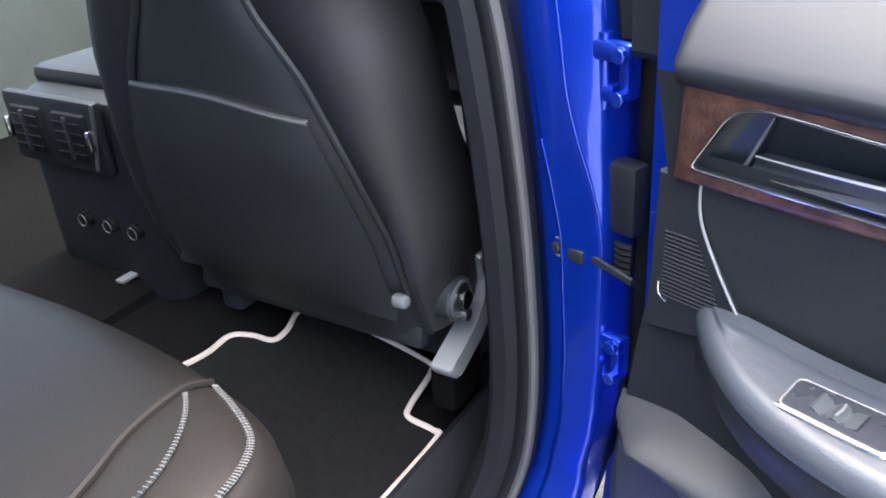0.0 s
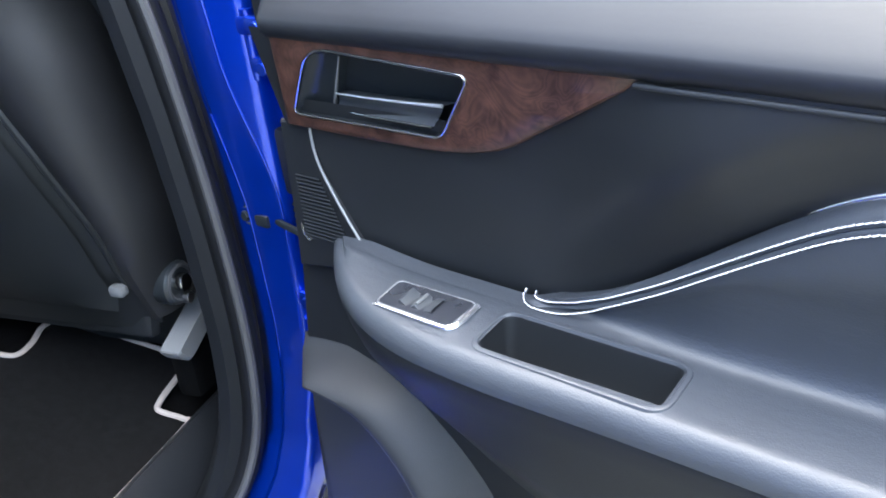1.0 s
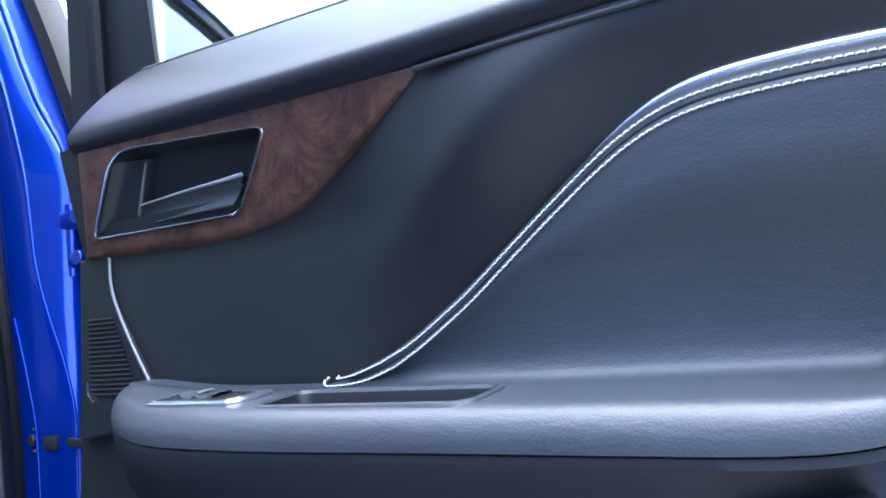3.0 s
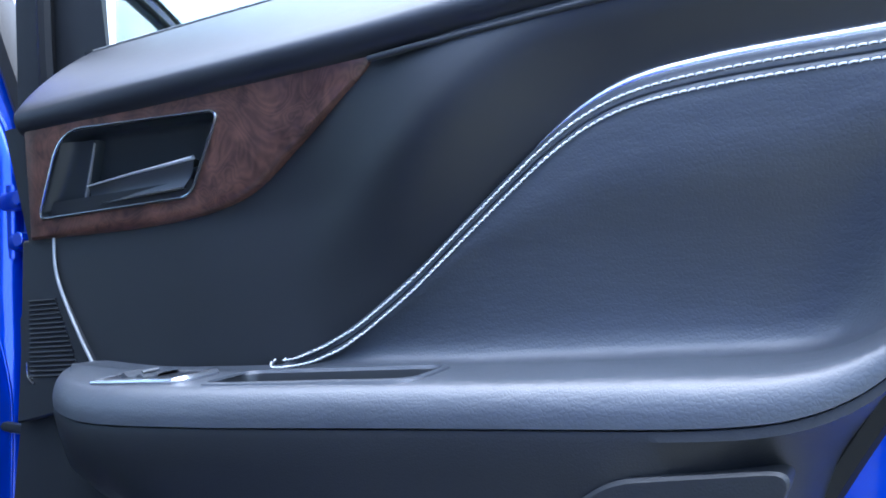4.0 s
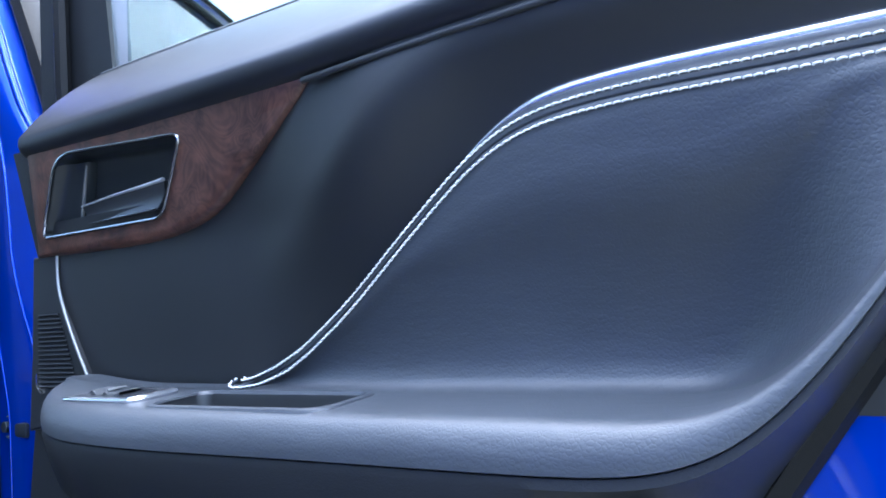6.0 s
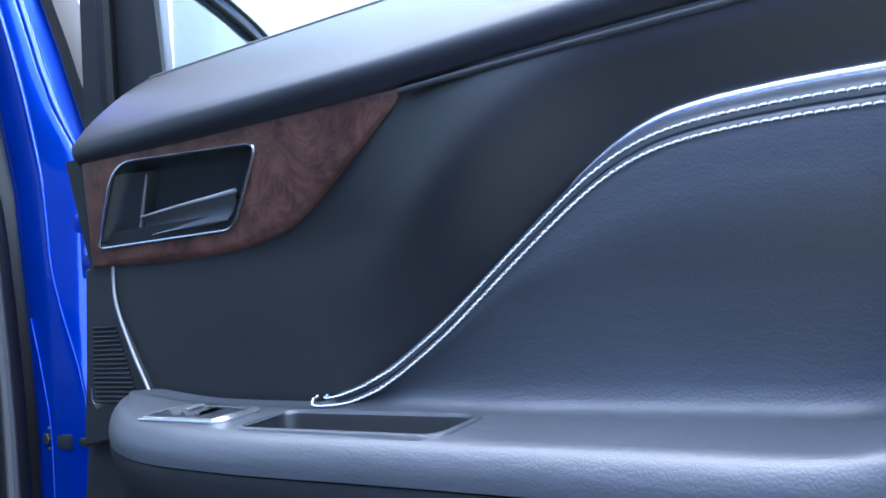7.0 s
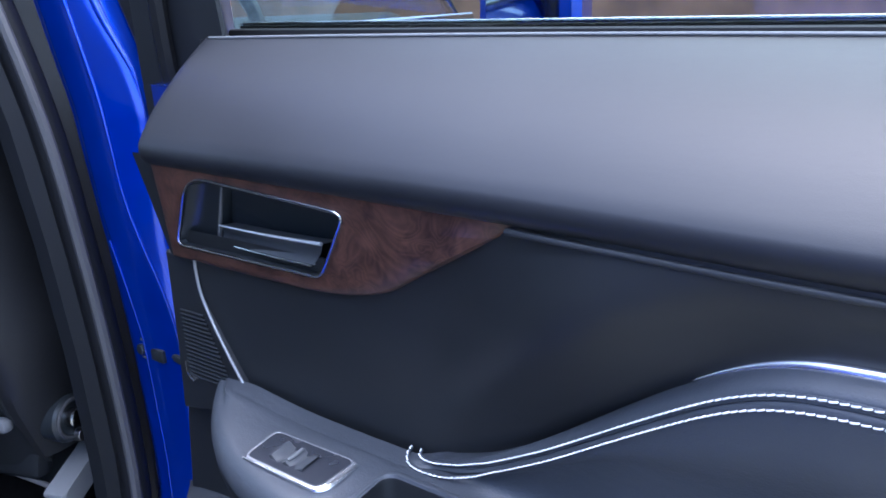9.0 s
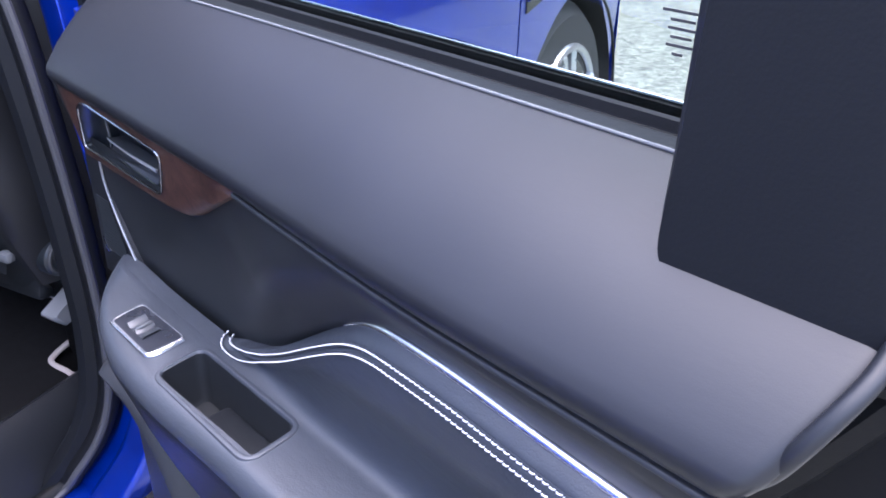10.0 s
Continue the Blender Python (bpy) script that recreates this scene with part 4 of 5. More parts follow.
rows = []
for z in np.linspace(0.42, 1.60, 90):
    xl = lerp(z, PILLAR)
    w = lerp(z, [(0.42, 0.10), (0.5, 0.075), (0.60, 0.066), (0.75, 0.069), (0.9, 0.078), (1.1, 0.097), (1.19, 0.101), (1.3, 0.086), (1.6, 0.06)])
    yb = lerp(z, [(0.42, -0.10), (0.50, -0.055), (0.58, -0.03), (0.70, -0.02), (1.6, -0.02)]) + lean(z)
    # three creases: a short one low down beside the seal, a long one that crosses the face, and the outer shoulder
    r0 = lerp(z, [(0.42, 0.030), (0.60, 0.016), (0.90, 0.017), (0.95, 0.012), (1.01, 0.004), (1.6, 0.004)])
    r1 = lerp(z, [(0.42, 0.085), (0.60, 0.056), (0.80, 0.062), (0.90, 0.0675), (0.94, 0.065), (0.99, 0.052), (1.04, 0.044), (1.12, 0.044), (1.17, 0.046), (1.235, 0.045), (1.30, 0.040), (1.6, 0.030)])
    r2 = lerp(z, [(0.42, 0.095), (0.60, 0.062), (0.90, 0.0735), (1.00, 0.076), (1.08, 0.084), (1.136, 0.0895), (1.17, 0.0890), (1.215, 0.076), (1.275, 0.0665), (1.36, 0.062), (1.6, 0.050)])
    low = min(1, max(0, (1.01 - z) / 0.06))
    path = [(xl - 0.03, yb + 0.03), (xl, yb), (xl + r0, yb - 0.001 - 0.001 * low), (xl + r0 + 0.004, yb - 0.004 - 0.003 * low), (xl + r1, yb - 0.0105), (xl + r2, yb - 0.0045), (xl + max(w, r2 + 0.010), yb + 0.026), (xl + w + 0.006, yb + 0.08)]
    rows.append([(p.x, p.y, z) for p in soft_path(path, (0.005, 0.003, 0.003, 0.011, 0.012, 0.008))])
cpart("b_pillar", lattice(rows), BLUE, label="blue painted door pillar")
# beads added along the creases, shaped to catch their highlight lines
BEAD_1 = [(0.60, 0.056), (0.80, 0.062), (0.90, 0.0675), (0.94, 0.065), (0.99, 0.052), (1.04, 0.044), (1.12, 0.044), (1.17, 0.046), (1.235, 0.045), (1.30, 0.040), (1.6, 0.030)]
BEAD_2 = [(1.08, 0.084), (1.136, 0.0895), (1.17, 0.0890), (1.215, 0.076), (1.275, 0.0665), (1.36, 0.062), (1.6, 0.050)]
BEAD_0 = [(0.60, 0.020), (0.90, 0.021), (0.95, 0.016), (1.01, 0.008)]
for table, z0, z1, low, r, dy in ((BEAD_0, 0.66, 1.00, 0.0012, 0.0012, -0.0262), (BEAD_1, 0.66, 1.58, 0.0012, 0.0027, -0.0290), (BEAD_2, 1.12, 1.58, 0.0004, 0.0046, -0.0222)):
    crest = spline([(lerp(z, PILLAR) + lerp(z, table), dy + lean(z), z) for z in np.linspace(z0, z1, 20)], 4)
    cpart("highlight_bead", tube(crest, lambda t, a=low, b=r: a + (b - a) * min(1, max(0, (t - 0.02) * 1.9)) if a > 0.001 else b * min(1, 0.1 + 4 * t), 10), BLUE, label="added blue bead that draws the highlight along a pillar crease")
rows = []
for z in np.linspace(1.10, 1.60, 20):
    xl = lerp(z, PILLAR) + lerp(z, [(1.1, 0.098), (1.18, 0.099), (1.3, 0.086), (1.6, 0.06)])
    rows.append([(xl + dx, dy + lean(z), z) for dx, dy in ((-0.004, -0.010), (0, -0.013), (0.012, -0.012), (0.018, 0.0), (0.017, 0.03), (-0.01, 0.06))])
cpart("pillar_applique", lattice(rows), RUBBER, label="black pillar cover")
# door opening seal and the pillar's inner trim
seal = spline([(lerp(z, PILLAR) - 0.016, lerp(z, [(0.42, -0.13), (0.50, -0.075), (0.58, -0.05), (0.70, -0.04), (1.6, -0.04)]), z) for z in (1.60, 1.45, 1.29, 1.13, 1.0, 0.88, 0.75, 0.65, 0.58, 0.52, 0.47, 0.435)] + [(-0.17, -0.24, 0.425), (-0.17, -0.50, 0.425), (-0.17, -0.9, 0.43)], 6)
cpart("opening_seal", tube(seal, 0.016, 10), RUBBER, label="black rubber door opening seal")
cpart("seal_lip", tube([p + Vector((0.010, -0.011, 0)) for p in seal], 0.0058, 8), PALE_EDGE, label="pale grey lip of the door seal")
rows = []
for z in np.linspace(0.44, 1.60, 40):
    xl = lerp(z, PILLAR) - 0.022
    g = lerp(z, [(0.44, -0.13), (0.50, -0.09), (0.58, -0.06), (0.70, -0.05), (1.6, -0.05)])
    rows.append([(xl, g, z), (xl - 0.012, g - 0.014, z), (xl - 0.03, g - 0.012, z), (xl - 0.046, g + 0.01, z), (xl - 0.062, g + 0.06, z), (xl - 0.068, g + 0.2, z), (xl - 0.21, g + 0.26, z)])
cpart("pillar_trim", lattice(rows), POST_TRIM, label="black inner pillar trim")

# sill: blue outer, black scuff plate inside
rows = []
for y in np.linspace(-1.0, 0.06, 24):
    k = max(0, (y + 0.14) / 0.14)
    rows.append([(-0.155, y, 0.43), (-0.13, y, 0.425 + 0.02 * k), (-0.10, y, 0.418), (-0.075, y, 0.408), (-0.068, y, 0.395)])
cpart("sill", lattice(rows), BLUE, label="blue painted door sill")
rows = []
for y in np.linspace(-1.0, 0.06, 24):
    rows.append([(-0.080, y, 0.398), (-0.070, y, 0.406), (-0.04, y, 0.398), (-0.005, y, 0.375), (0.012, y, 0.33), (0.01, y, 0.25), (-0.05, y, 0.23)])
cpart("sill_cladding", lattice(rows), PLASTIC, label="black plastic sill cladding")
rows = []
for y in np.linspace(-1.0, 0.25, 20):
    rows.append([(-0.165, y, 0.43), (-0.170, y, 0.470), (-0.182, y, 0.510), (-0.198, y, 0.540), (-0.214, y, 0.554), (-0.226, y, 0.548), (-0.232, y, 0.40)])
cpart("scuff_plate", lattice(rows), PLASTIC, label="dark plastic sill trim")

# front door: shoulder and side, window, mirror
def flank(y, z):
    """The car side's outward reach at a height."""
    base = lerp(z, [(0.25, -0.01), (0.40, 0.005), (0.60, 0.020), (0.80, 0.030), (0.95, 0.034), (1.03, 0.022), (1.09, 0.006), (1.13, -0.012), (1.165, -0.04)])
    return base - 0.05 * max(0, (y - 1.2)) ** 2


def belt_z(y):
    return 1.185 - 0.03 * y


def side(y0, y1, n, z0f, z1f, bm=None, inset=0.0):
    rows = []
    for y in np.linspace(y0, y1, n):
        z0, z1 = z0f(y), z1f(y)
        rows.append([(flank(y, z) - inset, y, z) for z in np.linspace(z0, z1, 26)])
    rows = [[(p[0] - 0.03, p[1], p[2]) for p in rows[0]]] + rows + [[(p[0] - 0.03, p[1], p[2]) for p in rows[-1]]]
    return lattice(rows, bm)


cpart("front_door", side(0.055, 1.128, 30, lambda y: 0.36, lambda y: belt_z(y) - 0.012), BLUE, label="closed blue front door")
HUB = (0.0, 1.56, GROUND + 0.37)
ARCH = 0.415


def arch_z(y):
    d = abs(y - HUB[1])
    return HUB[2] + math.sqrt(max(0, ARCH ** 2 - d * d)) if d < ARCH else 0.36


wing = side(1.136, 2.05, 60, arch_z, lambda y: 1.10 - 0.10 * max(0, y - 1.2) ** 2)
fender = cpart("front_wing", wing, BLUE, label="blue front wing with a flared arch")
lip = [(flank(1.5, 0.75) - 0.002, HUB[1] + ARCH * math.cos(a), HUB[2] + ARCH * math.sin(a)) for a in np.linspace(0.05, math.pi - 0.05, 30)]
cpart("arch_lip", tube(lip, 0.005, 8), CUP, fender, "black arch edge")
cpart("arch_liner", lattice([[(0.01, HUB[1] + (ARCH - 0.01) * math.cos(a), HUB[2] + (ARCH - 0.01) * math.sin(a)), (-0.30, HUB[1] + (ARCH - 0.01) * math.cos(a), HUB[2] + (ARCH - 0.01) * math.sin(a))] for a in np.linspace(0, math.pi, 24)]), TYRE, label="black wheel arch liner")
vent = cpart("wing_vent", slab([(1.165, 0.895), (1.40, 0.930), (1.415, 0.955), (1.165, 0.960)], lambda y, z: (flank(y, z) + 0.004, y, z), lambda y, z: (flank(y, z) - 0.01, y, z), bevel=0.002), GLOSS, label="gloss black side vent")
cpart("vent_strip", tube([(flank(1.2, 0.955) + 0.006, y, 0.930 + (y - 1.165) * 0.09) for y in (1.165, 1.28, 1.41)], 0.006, 6), CHROME, vent, "chrome vent strip")
# wheel
def build_wheel(cx, cy, side_sign):
    """A tyre with its rim and five split spokes, facing outwards."""
    cz = HUB[2]
    wheel = cpart("wheel", disc(0.37, 0.24, (cx - 0.12 * side_sign, cy, cz), "x", 48, bevel=0.10), TYRE, label="black tyre on a silver alloy wheel")
    cpart("rim", tube([(cx + 0.004 * side_sign, cy + 0.245 * math.cos(a), cz + 0.245 * math.sin(a)) for a in np.linspace(0, 2 * math.pi, 41)], 0.012, 8), RIM, wheel, "silver rim")
    cpart("dish", disc(0.235, 0.01, (cx - 0.004 * side_sign, cy, cz), "x", 40), GLOSS, wheel, "dark gap behind the spokes")
    for k in range(5):
        a = 2 * math.pi * k / 5 + 0.35
        for turn in (-0.16, 0.16):
            d = (math.cos(a + turn), math.sin(a + turn))
            cpart("spoke", tube([(cx + 0.010 * side_sign, cy + 0.04 * math.cos(a), cz + 0.04 * math.sin(a)), (cx + 0.012 * side_sign, cy + 0.14 * d[0], cz + 0.14 * d[1]), (cx + 0.004 * side_sign, cy + 0.238 * d[0], cz + 0.238 * d[1])], 0.017, 6), RIM, wheel)
    cpart("hub_cap", disc(0.05, 0.03, (cx + 0.008 * side_sign, cy, cz), "x", 20), RIM, wheel)


for cx, cy, side_sign in ((0.0, 1.56, 1), (0.0, -1.36, 1), (-1.80, 1.56, -1), (-1.80, -1.36, -1)):
    build_wheel(cx, cy, side_sign)
# bonnet and roof
rows = []
for y in np.linspace(1.14, 2.1, 14):
    z = 1.10 - 0.10 * max(0, y - 1.2) ** 2
    rows.append([(flank(y, 0.9) - 0.03, y, z - 0.005), (-0.06, y, z + 0.015), (-0.3, y, z + 0.05), (-0.9, y, z + 0.06), (-1.55, y, z + 0.05), (-1.85, y, z)])
cpart("bonnet", lattice(rows), BLUE, label="blue bonnet")
EDGE = spline([(-0.245, -1.2, 1.56), (-0.205, -0.2, 1.575), (-0.175, 0.25, 1.585), (-0.150, 0.50, 1.555), (-0.135, 0.70, 1.505), (-0.115, 0.95, 1.37), (-0.09, 1.25, 1.15)], 8)
rows = []
for p in EDGE[:36]:
    rows.append([(p.x, p.y, p.z), (p.x - 0.03, p.y, p.z + 0.035), (p.x - 0.13, p.y, p.z + 0.07), (-0.36, p.y, p.z + 0.082), (-0.9, p.y, p.z + 0.10), (-1.44, p.y, p.z + 0.082), (-1.6, p.y, p.z + 0.07), (-1.75, p.y, p.z)])
glazed = lambda i, j: j == 4 and 4 <= i < len(rows) - 4
cpart("roof", lattice(rows, skip=glazed), BLUE, label="blue roof")
lining = [[(x, y, z - 0.03) for x, y, z in r] for r in rows]
cpart("headlining", lattice(lining, skip=glazed), LINING, label="pale grey headlining")
top_glass = cpart("roof_glass", lattice([[(x, y, z - 0.006) for x, y, z in r[4:6]] for r in rows[4:-3]]), GLASS, label="tinted glass roof panel")
top_glass.visible_shadow = False
cpart("roof_trim", tube([p + Vector((0.006, 0, -0.010)) for p in EDGE], 0.0050, 8), GLOSS, label="black roof edge moulding")
cpart("window_frame", tube([p + Vector((0.0, 0, -0.032)) for p in EDGE], 0.0055, 8), RUBBER, label="black upper window frame")
cpart("belt_trim", tube([(flank(y, belt_z(y)) + 0.012, y, belt_z(y)) for y in np.linspace(0.06, 1.12, 20)], 0.011, 8, flat=0.5), CHROME, label="bright belt strip")
gl = []
for y in np.linspace(0.06, 1.08, 20):
    e = min(EDGE, key=lambda p: abs(p.y - y))
    gl.append([(-0.03, y, belt_z(y)), (e.x - 0.005, y, max(belt_z(y) + 0.004, e.z - 0.03))])
front_glass = cpart("front_window", lattice(gl), GLASS, label="greenish front side window")
front_glass.visible_shadow = False
mir = cpart("mirror", slab([tuple(p) for p in rounded([(0.93, 1.10), (0.95, 1.25), (1.10, 1.24), (1.10, 1.12)], 0.03, 4)], lambda y, z: (0.25, y, z), lambda y, z: (0.055, y, z), bevel=0.02), BLUE, label="blue door mirror")
cpart("mirror_foot", block((0.10, 0.07, 0.05), (0.03, 0.99, 1.115), 0.015), GLOSS, mir, "black mirror foot")
cpart("mirror_glass", slab([tuple(p) for p in rounded([(0.07, 1.12), (0.07, 1.235), (0.235, 1.235), (0.235, 1.125)], 0.02, 3)], lambda x, z: (x, 0.928, z), lambda x, z: (x, 0.94, z)), material("mirror_silver", (0.8, 0.82, 0.82), 0.03, metal=1.0), mir, "mirror glass")
# steering wheel seen through the side window
sw_ring = [(-0.50 + 0.185 * math.cos(a), 0.74 + 0.06 * math.sin(a), 1.10 + 0.175 * math.sin(a)) for a in np.linspace(0, 2 * math.pi, 33)]
cpart("steering_wheel", tube(sw_ring, 0.015, 8), CUP, label="black steering wheel")
cpart("dashboard", block((1.55, 0.35, 0.28), (-0.9, 1.02, 1.03), 0.08), PLASTIC, label="black dashboard")
# rear quarter, far side, ends and glass close the car
REAR_HUB = -1.36


def arches_z(y):
    d = min(abs(y - HUB[1]), abs(y - REAR_HUB))
    return HUB[2] + math.sqrt(max(0, ARCH ** 2 - d * d)) if d < ARCH else 0.36


def over(x):
    """The same place on the car's far side."""
    return -1.80 - x


def top_z(y):
    return belt_z(y) - 0.012 if y < 1.13 else 1.10 - 0.10 * max(0, y - 1.2) ** 2


def flank_rows(y0, y1, n, far):
    rows = []
    for y in np.linspace(y0, y1, n):
        z0, z1 = arches_z(y), top_z(y)
        k = 0.06 * max(0, -1.5 - y) ** 2
        rows.append([(over(flank(y, z) - k) if far else flank(y, z) - k, y, z) for z in np.linspace(z0, z1, 20)])
    return rows


cpart("rear_quarter", lattice(flank_rows(-2.42, -0.985, 50, False)), BLUE, label="blue rear quarter panel")
# unseen quarter glass, added black to block light and darken the insert's reflections
rows = []
for y in np.linspace(-2.36, -0.985, 16):
    t = max(0, (-1.2 - y) / 1.16)
    low = top_z(y) - 0.004
    rows.append([(-0.045 - 0.06 * max(0, -1.5 - y) ** 2, y, low), (-0.245 + 0.10 * t, y, max(low + 0.004, 1.56 - 0.33 * t ** 1.4))])
cpart("quarter_glass", lattice(rows), GLOSS, label="unseen black rear quarter glass added to darken the door's reflections")
cpart("far_body", lattice(flank_rows(-2.42, 2.05, 130, True)), BLUE, label="blue far side of the car")
rows = []
for z in np.linspace(0.30, 1.04, 10):
    rows.append([(x, 2.06 + 0.20 * (1 - ((x + 0.9) / 0.93) ** 2) * (1 - 0.3 * (z - 0.4)), z) for x in np.linspace(-1.79, -0.01, 15)])
cpart("nose", lattice(rows), BLUE, label="blue front end")
rows = []
for z in np.linspace(0.34, 1.25, 10):
    rows.append([(x, -2.42 - 0.12 * (1 - ((x + 0.9) / 0.93) ** 2) + 0.10 * max(0, z - 0.9), z) for x in np.linspace(-1.77, -0.03, 15)])
cpart("tailgate", lattice(rows), BLUE, label="blue tailgate")
rows = []
for t in np.linspace(0, 1, 8):
    y, z, w = -1.2 - 1.16 * t, 1.56 - 0.33 * t ** 1.4, 0.655 + 0.10 * t
    rows.append([(-0.9 + w, y, z), (-0.9 + w * 0.5, y, z + 0.085 * (1 - t)), (-0.9, y, z + 0.10 * (1 - t)), (-0.9 - w * 0.5, y, z + 0.085 * (1 - t)), (-0.9 - w, y, z)])
screen = cpart("rear_screen", lattice(rows), GLASS, label="tinted rear screen")
screen.visible_shadow = False
rows = [[(p.x, p.y, p.z), (-0.5, p.y + 0.06, p.z + 0.05), (-0.9, p.y + 0.08, p.z + 0.06), (-1.3, p.y + 0.06, p.z + 0.05), (over(p.x), p.y, p.z)] for p in EDGE[35:]]
screen = cpart("windscreen", lattice(rows), GLASS, label="clear windscreen")
screen.visible_shadow = False
far_glass = cpart("far_window", lattice([[(-1.77, p.y, belt_z(p.y)), (over(p.x) - 0.01, p.y, max(belt_z(p.y) + 0.004, p.z - 0.02))] for p in EDGE if p.y < 1.15]), GLASS, label="far side windows")
far_glass.visible_shadow = False
rows = []
for y in np.linspace(-1.9, 1.1, 8):
    rows.append([(-1.76, y, 0.44), (-1.78, y, 0.8), (-1.76, y, 1.17)])
cpart("far_side", lattice(rows), DOOR_CARD, label="grey trim of the far side")
cpart("firewall", block((1.7, 0.05, 0.7), (-0.92, 1.18, 0.75), 0.01), PLASTIC)

# ---- cabin ----


def local(ob_at, bm):
    bmesh.ops.transform(bm, matrix=Matrix.Translation(-Vector(ob_at)), verts=bm.verts)
    return bm


def mat_z(x):
    return lerp(x, [(-1.0, 0.646), (-0.62, 0.636), (-0.54, 0.615), (-0.30, 0.534), (-0.20, 0.515)])


rows = []
for y in np.linspace(-1.9, 1.1, 10):
    rows.append([(x, y, mat_z(x) - 0.012) for x in (-1.75, -1.3, -1.0, -0.62, -0.54, -0.30, -0.225)] + [(-0.215, y, 0.44)])
floor = finish("floor", lattice(rows), FLOOR_CARPET)
floor.matrix_world = CAR
tagged(floor, "black carpeted car floor", "floor", kind="structure")
tun = finish("tunnel", block((0.30, 2.0, 0.16), (-0.90, -0.10, 0.575), 0.05), FLOOR_CARPET)
tun.matrix_world = CAR
tagged(tun, "carpeted transmission tunnel", "floor", kind="structure")

# floor mat with a pale sewn border
MAT = [(-0.60, -0.42), (-0.585, -0.20), (-0.566, -0.100), (-0.567, -0.045), (-0.545, -0.022), (-0.517, -0.008), (-0.517, 0.025), (-0.530, 0.065), (-0.515, 0.090), (-0.44, 0.108), (-0.335, 0.120), (-0.316, 0.105), (-0.304, 0.030), (-0.292, 0.008), (-0.252, 0.008), (-0.240, -0.010), (-0.240, -0.20), (-0.236, -0.42)]
mat_at = (-0.42, -0.15, 0.53)
mat = thing("floor_mat", mat_at, "black carpet floor mat with a cream sewn border", "floor mat", m=CAR)
outline = [(p.x, p.y) for p in spline(MAT, 5, closed=True)]
bm = bmesh.new()
mid = (-0.41, -0.15)
n = len(outline)
rings = []
for s, dz in ((1.0, -0.006), (1.0, 0.006), (0.75, 0.006), (0.5, 0.006), (0.25, 0.006), (0.001, 0.006)):
    rings.append([Vector((mid[0] + (x - mid[0]) * s, mid[1] + (y - mid[1]) * s, mat_z(mid[0] + (x - mid[0]) * s) + dz)) for x, y in outline])
part("carpet", local(mat_at, lattice(rings, wrap=True)), CARPET, mat)
border = [Vector((x, y, mat_z(x) + 0.006)) for x, y in outline]
border.append(border[0].copy())
part("border", local(mat_at, tube(border, 0.0047, 8)), PIPING, mat, "cream sewn border")

# front seat
fs = (-0.44, 0.15, 0.55)
seat = thing("front_seat", fs, "black leather front seat seen from behind", "car seat", m=CAR)
BACK = [(0.70, -0.232), (0.79, -0.235), (0.862, -0.239), (0.955, -0.266), (1.053, -0.305), (1.128, -0.354), (1.25, -0.39), (1.36, -0.42)]


def back_y(z):
    return lerp(z, [(0.66, 0.00), (0.74, -0.035), (0.80, -0.058), (0.95, -0.092), (1.05, -0.106), (1.2, -0.125), (1.36, -0.135)])


def mirror_x(x):
    return -0.88 - x


rows = []
for z in np.linspace(0.70, 1.36, 30):
    xr = lerp(z, BACK)
    xl = mirror_x(xr)
    row = []
    for t in np.linspace(0, 1, 21):
        x = xr + (xl - xr) * t
        curve = 0.020 * (2 * t - 1) ** 4
        row.append((x, back_y(z) + curve - (0.007 if z < 1.005 and 0.06 < t < 0.94 else 0), z))
    rows.append(row)
part("back_panel", local(fs, lattice(rows)), SEAT_BACK, seat, "black rear panel of the seat")
rows = []
for t in np.linspace(0.04, 0.96, 16):
    def fx(z):
        return lerp(z, BACK) + (mirror_x(lerp(z, BACK)) - lerp(z, BACK)) * t
    zt = 1.008 + 0.020 * t + 0.014 * math.sin(math.pi * t)
    rows.append([(fx(0.745), back_y(0.745) - 0.012, 0.745)] + [(fx(z), back_y(z) - 0.016 + 0.02 * (2 * t - 1) ** 4, z) for z in np.linspace(0.76, zt, 12)] + [(fx(zt), back_y(zt) - 0.012 + 0.02 * (2 * t - 1) ** 4, zt + 0.003), (fx(zt), back_y(zt) + 0.004, zt + 0.001)])
pocket_ob = part("seat_pocket", local(fs, lattice(rows)), SEAT_BACK, seat, "dark map pocket on the seat back")
part("pocket_hem", local(fs, tube([(r[-2][0], r[-2][1] - 0.002, r[-2][2] - 0.004) for r in rows], 0.0026, 8)), PALE_EDGE, pocket_ob, "grey upper hem")
